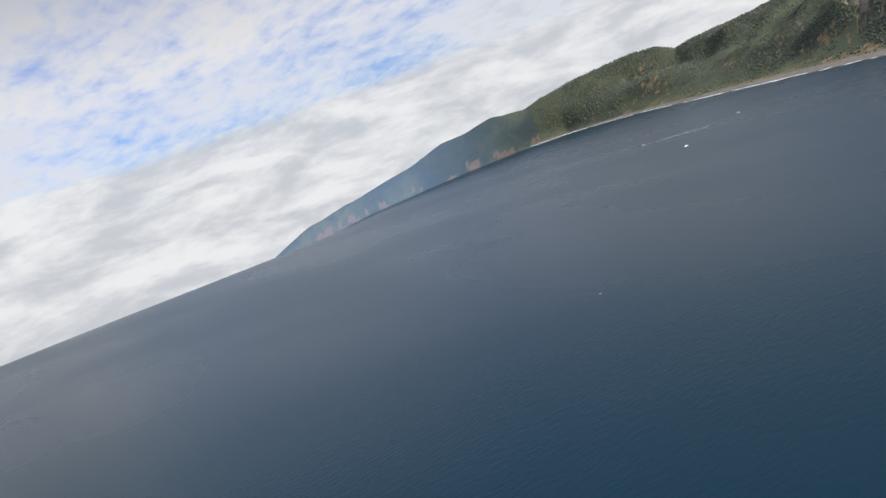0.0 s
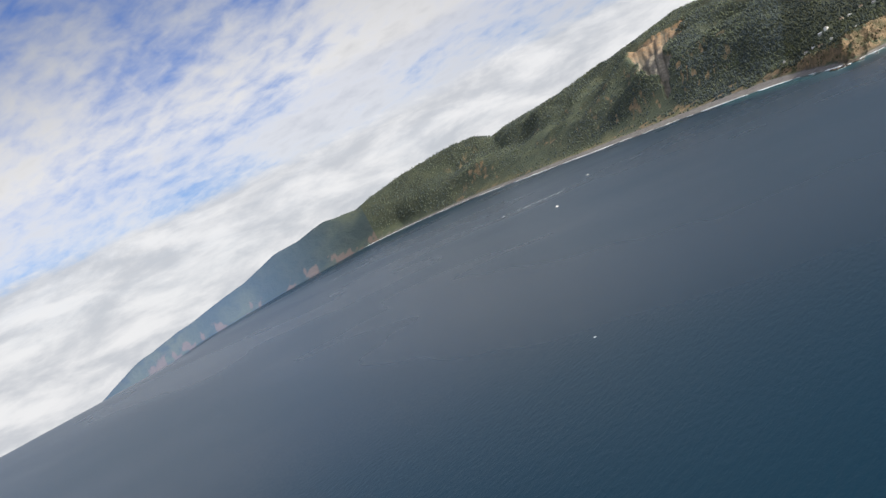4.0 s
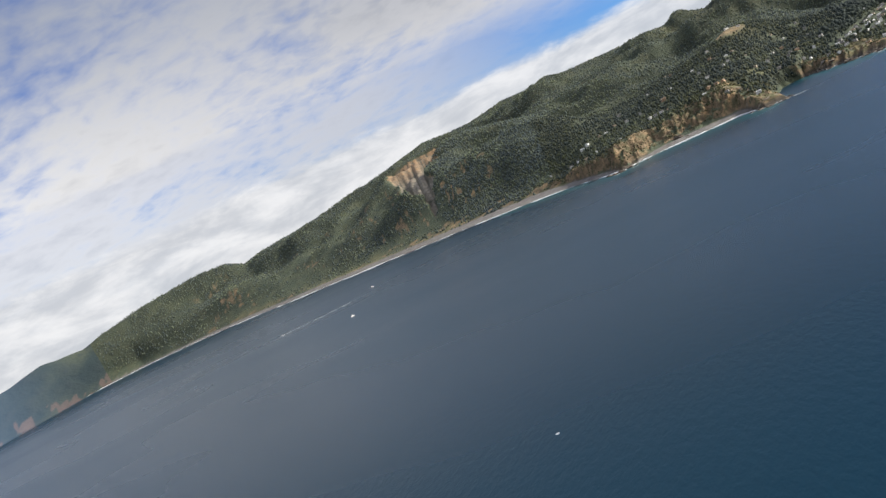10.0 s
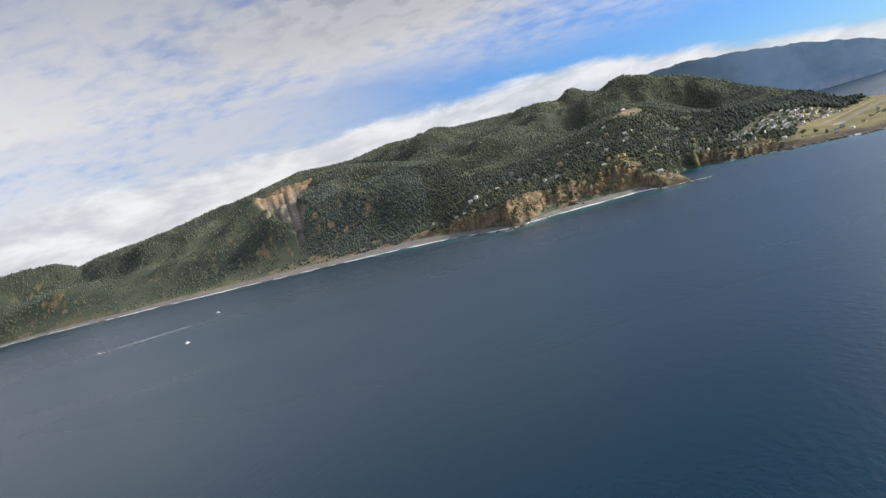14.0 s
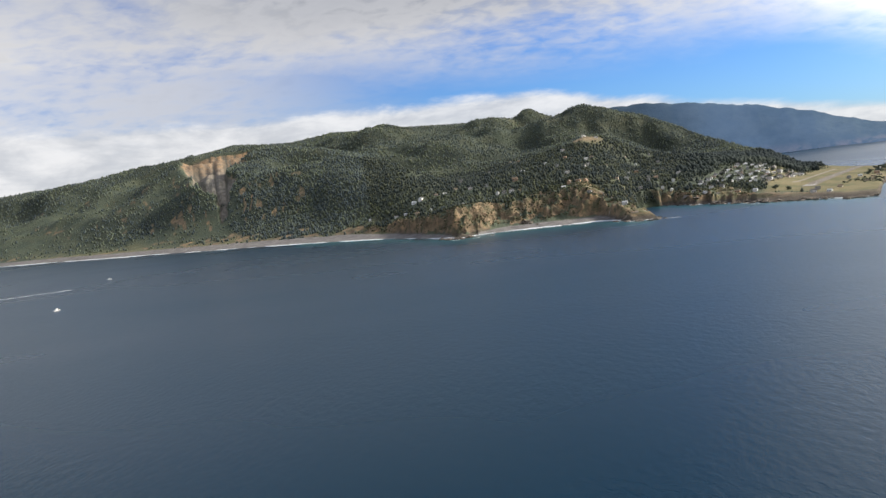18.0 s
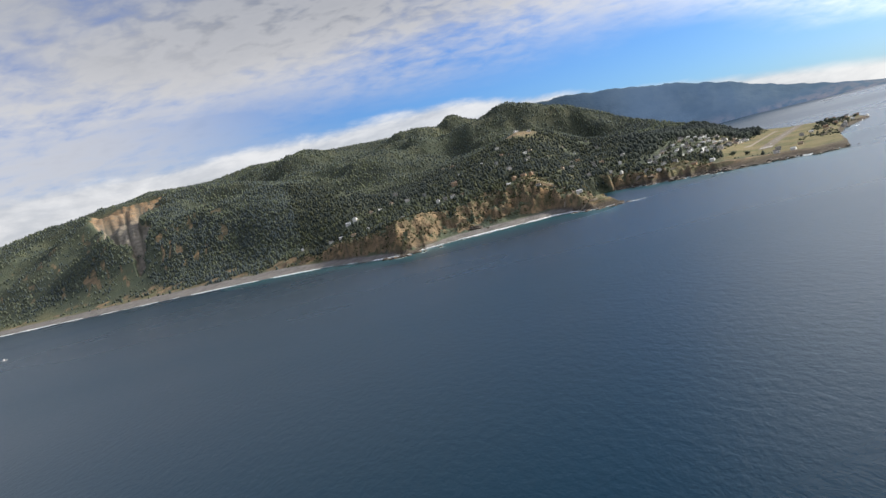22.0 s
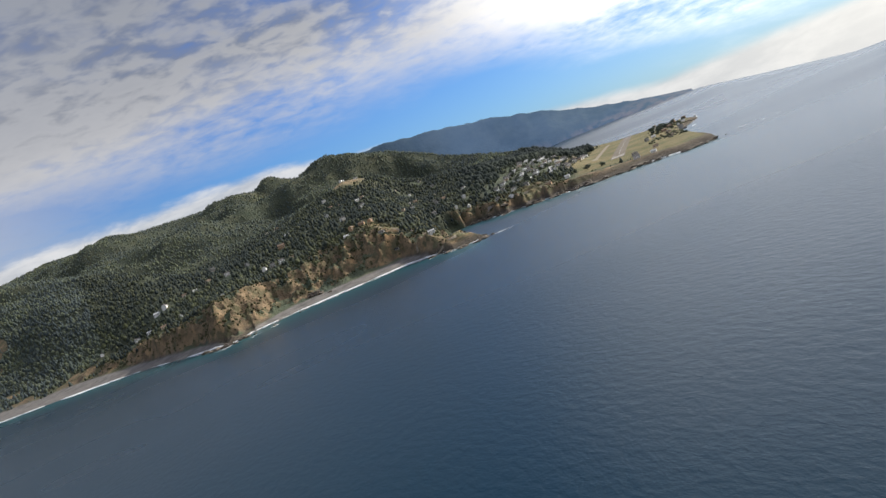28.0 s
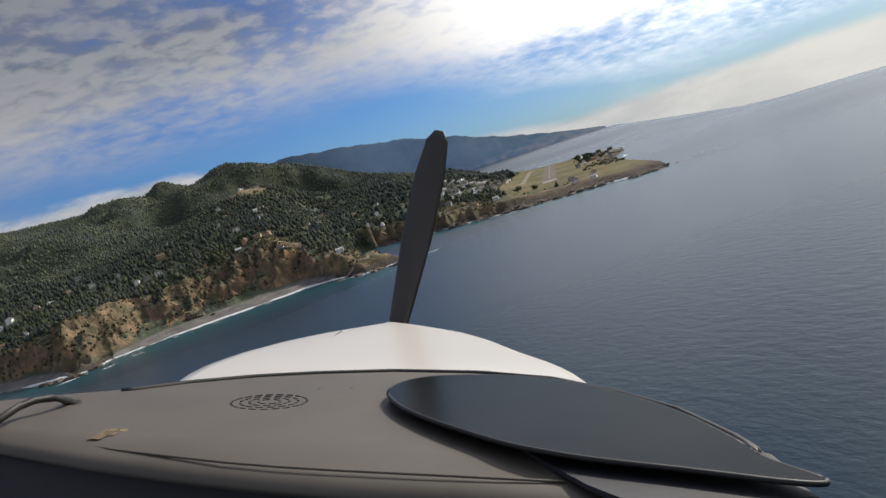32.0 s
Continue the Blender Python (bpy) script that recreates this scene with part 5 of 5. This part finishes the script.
# dark sun visor lying on the deck: a glossy sheet with a rubber rim
RIM_PTS = ((688, 700), (694, 687), (720, 676), (760, 669), (830, 666), (900, 667), (1000, 676), (1100, 699), (1200, 731), (1300, 780), (1352, 812), (1420, 836), (1462, 851), (1450, 857),
           (1380, 852), (1280, 840), (1180, 828), (1080, 817), (1000, 806), (900, 787), (800, 757), (740, 735), (706, 718))
VY = DECK_Y + 0.018
rim = []
n = len(RIM_PTS)
for i in range(n):
    (x0, y0), (x1, y1), (x2, y2), (x3, y3) = [RIM_PTS[(i + j - 1) % n] for j in range(4)]
    for s in (0, 0.25, 0.5, 0.75):
        cx = 0.5 * (2 * x1 + (x2 - x0) * s + (2 * x0 - 5 * x1 + 4 * x2 - x3) * s * s + (3 * x1 - x0 - 3 * x2 + x3) * s ** 3)
        cy = 0.5 * (2 * y1 + (y2 - y0) * s + (2 * y0 - 5 * y1 + 4 * y2 - y3) * s * s + (3 * y1 - y0 - 3 * y2 + y3) * s ** 3)
        rim.append(deck_at(wide(cx), down(cy), VY))
visor = tagged(new("sun_visor"), "glossy black plastic sun visor lying on the glareshield", "sun visor")
visor.matrix_world = EYE
bm = bmesh.new()
mid = Vector((0, 0, 0))
for p in rim:
    mid += p / len(rim)
hub = bm.verts.new(mid)
outer = [bm.verts.new(p) for p in rim]
inner = [bm.verts.new(p.lerp(mid, 0.4)) for p in rim]
for i in range(len(rim)):
    j = (i + 1) % len(rim)
    bm.faces.new((outer[i], outer[j], inner[j], inner[i]))
    bm.faces.new((inner[i], inner[j], hub))
bmesh.ops.recalc_face_normals(bm, faces=bm.faces)
sheet = part("sheet", bm, GLOSS, visor)
sol = sheet.modifiers.new("thickness", "SOLIDIFY")
sol.thickness = 0.002
tube("rim", rim + rim[:1], 0.0024, BLACK, visor)
# dark flat sheet under the visor, filling the black area beside the panel
bm = bmesh.new()
side = [deck_at(wide(x), down(y), DECK_Y + 0.004) for x, y in ((905, 790), (1000, 806), (1150, 826), (1300, 842), (1400, 856), (1450, 890), (1120, 900), (1040, 868), (960, 824))]
vsd = [bm.verts.new(p) for p in side]
bm.faces.new(vsd)
bmesh.ops.recalc_face_normals(bm, faces=bm.faces)
dark_side = part("dark_side_sheet", bm, COVER, aircraft, "black sheet beside the panel")
sol = dark_side.modifiers.new("thickness", "SOLIDIFY")
sol.thickness = 0.004

# engine cowling: lofted from the windscreen to the rounded nose
LEFT = ((1.14, -0.48), (1.25, -0.447), (1.45, -0.437), (1.6, -0.417), (1.8, -0.365), (2.0, -0.288), (2.15, -0.222), (2.24, -0.175), (2.26, -0.165))
RIGHT = ((1.14, 0.28), (1.25, 0.247), (1.45, 0.205), (1.6, 0.160), (1.8, 0.112), (2.0, 0.042), (2.15, -0.05), (2.24, -0.13), (2.26, -0.158))
ds_ = np.concatenate([np.linspace(1.14, 2.1, 16), np.linspace(2.14, 2.26, 7)])
nu = 41
vs = []
for d in ds_:
    l, r = float(curve(LEFT, d)), float(curve(RIGHT, d))
    c, hw = (l + r) / 2, (r - l) / 2
    crown = -0.204 - 0.010 * max(0.0, (d - 1.9) / 0.36) ** 2 - 0.020 * max(0.0, (1.35 - d) / 0.2)
    for i in range(nu):
        u = -1 + 2 * i / (nu - 1)
        side = abs(u)
        if side < 0.86:
            x, y = c + hw * u / 0.86, crown - 0.011 * (side / 0.86) ** 3
        else:
            g = (side - 0.86) / 0.14
            x, y = c + math.copysign(hw * (1 - 0.06 * g * g), u), crown - 0.011 - 0.42 * g ** 1.2
        vs.append((x, y, -d))
cowl = part("cowling", mesh_from("cowling", vs, grid_faces(len(ds_), nu), SHELL), None, aircraft, "glossy white engine cowling")
# seam of the oil door
seam = []
for x, y, d in ((432, 631.0, 1.62), (480, 621.0, 1.66), (530, 614.0, 1.70), (575, 608.5, 1.73), (588, 601.0, 1.80), (604, 590.0, 1.92)):
    u, v = wide(x), down(y)
    seam.append((u * d / FOC, -v * d / FOC + 0.0045, -d))
tube("oil_door_seam", seam, 0.0016, BLACK, cowl)
# propeller, at rest: hub and three blades
prop = new("propeller")
prop.parent = aircraft
prop["label"] = "dark grey three-bladed propeller"
hub_c = Vector((-0.165, -0.36, -2.36))
bm = bmesh.new()
bmesh.ops.create_cone(bm, cap_ends=True, segments=24, radius1=0.13, radius2=0.02, depth=0.30, matrix=Matrix.Translation(hub_c + Vector((0, 0, -0.1))) @ Matrix.Rotation(math.pi, 4, "X"))
part("spinner", bm, SHELL, prop, "white spinner")
for ang in (-12, 108, 228):
    bm = bmesh.new()
    secs = []
    for s, w, tw, th in ((0.06, 0.060, 40, 0.03), (0.2, 0.085, 34, 0.022), (0.4, 0.105, 26, 0.016), (0.6, 0.10, 20, 0.012), (0.71, 0.07, 17, 0.008), (0.74, 0.03, 16, 0.006)):
        t = radians(tw)
        ring = []
        for i in range(10):
            a = 2 * math.pi * i / 10
            px, pz = 0.5 * w * math.cos(a), 0.5 * th * math.sin(a)
            ring.append(bm.verts.new((px * math.cos(t) - pz * math.sin(t), s, px * math.sin(t) + pz * math.cos(t))))
        secs.append(ring)
    for a, b in zip(secs[:-1], secs[1:]):
        for i in range(10):
            bm.faces.new((a[i], a[(i + 1) % 10], b[(i + 1) % 10], b[i]))
    bm.faces.new(secs[0])
    bm.faces.new(secs[-1])
    bmesh.ops.recalc_face_normals(bm, faces=bm.faces)
    for f in bm.faces:
        f.smooth = True
    bm.transform(Matrix.Translation(hub_c) @ Matrix.Rotation(radians(ang), 4, "Z"))
    part("blade", bm, BLADE, prop)
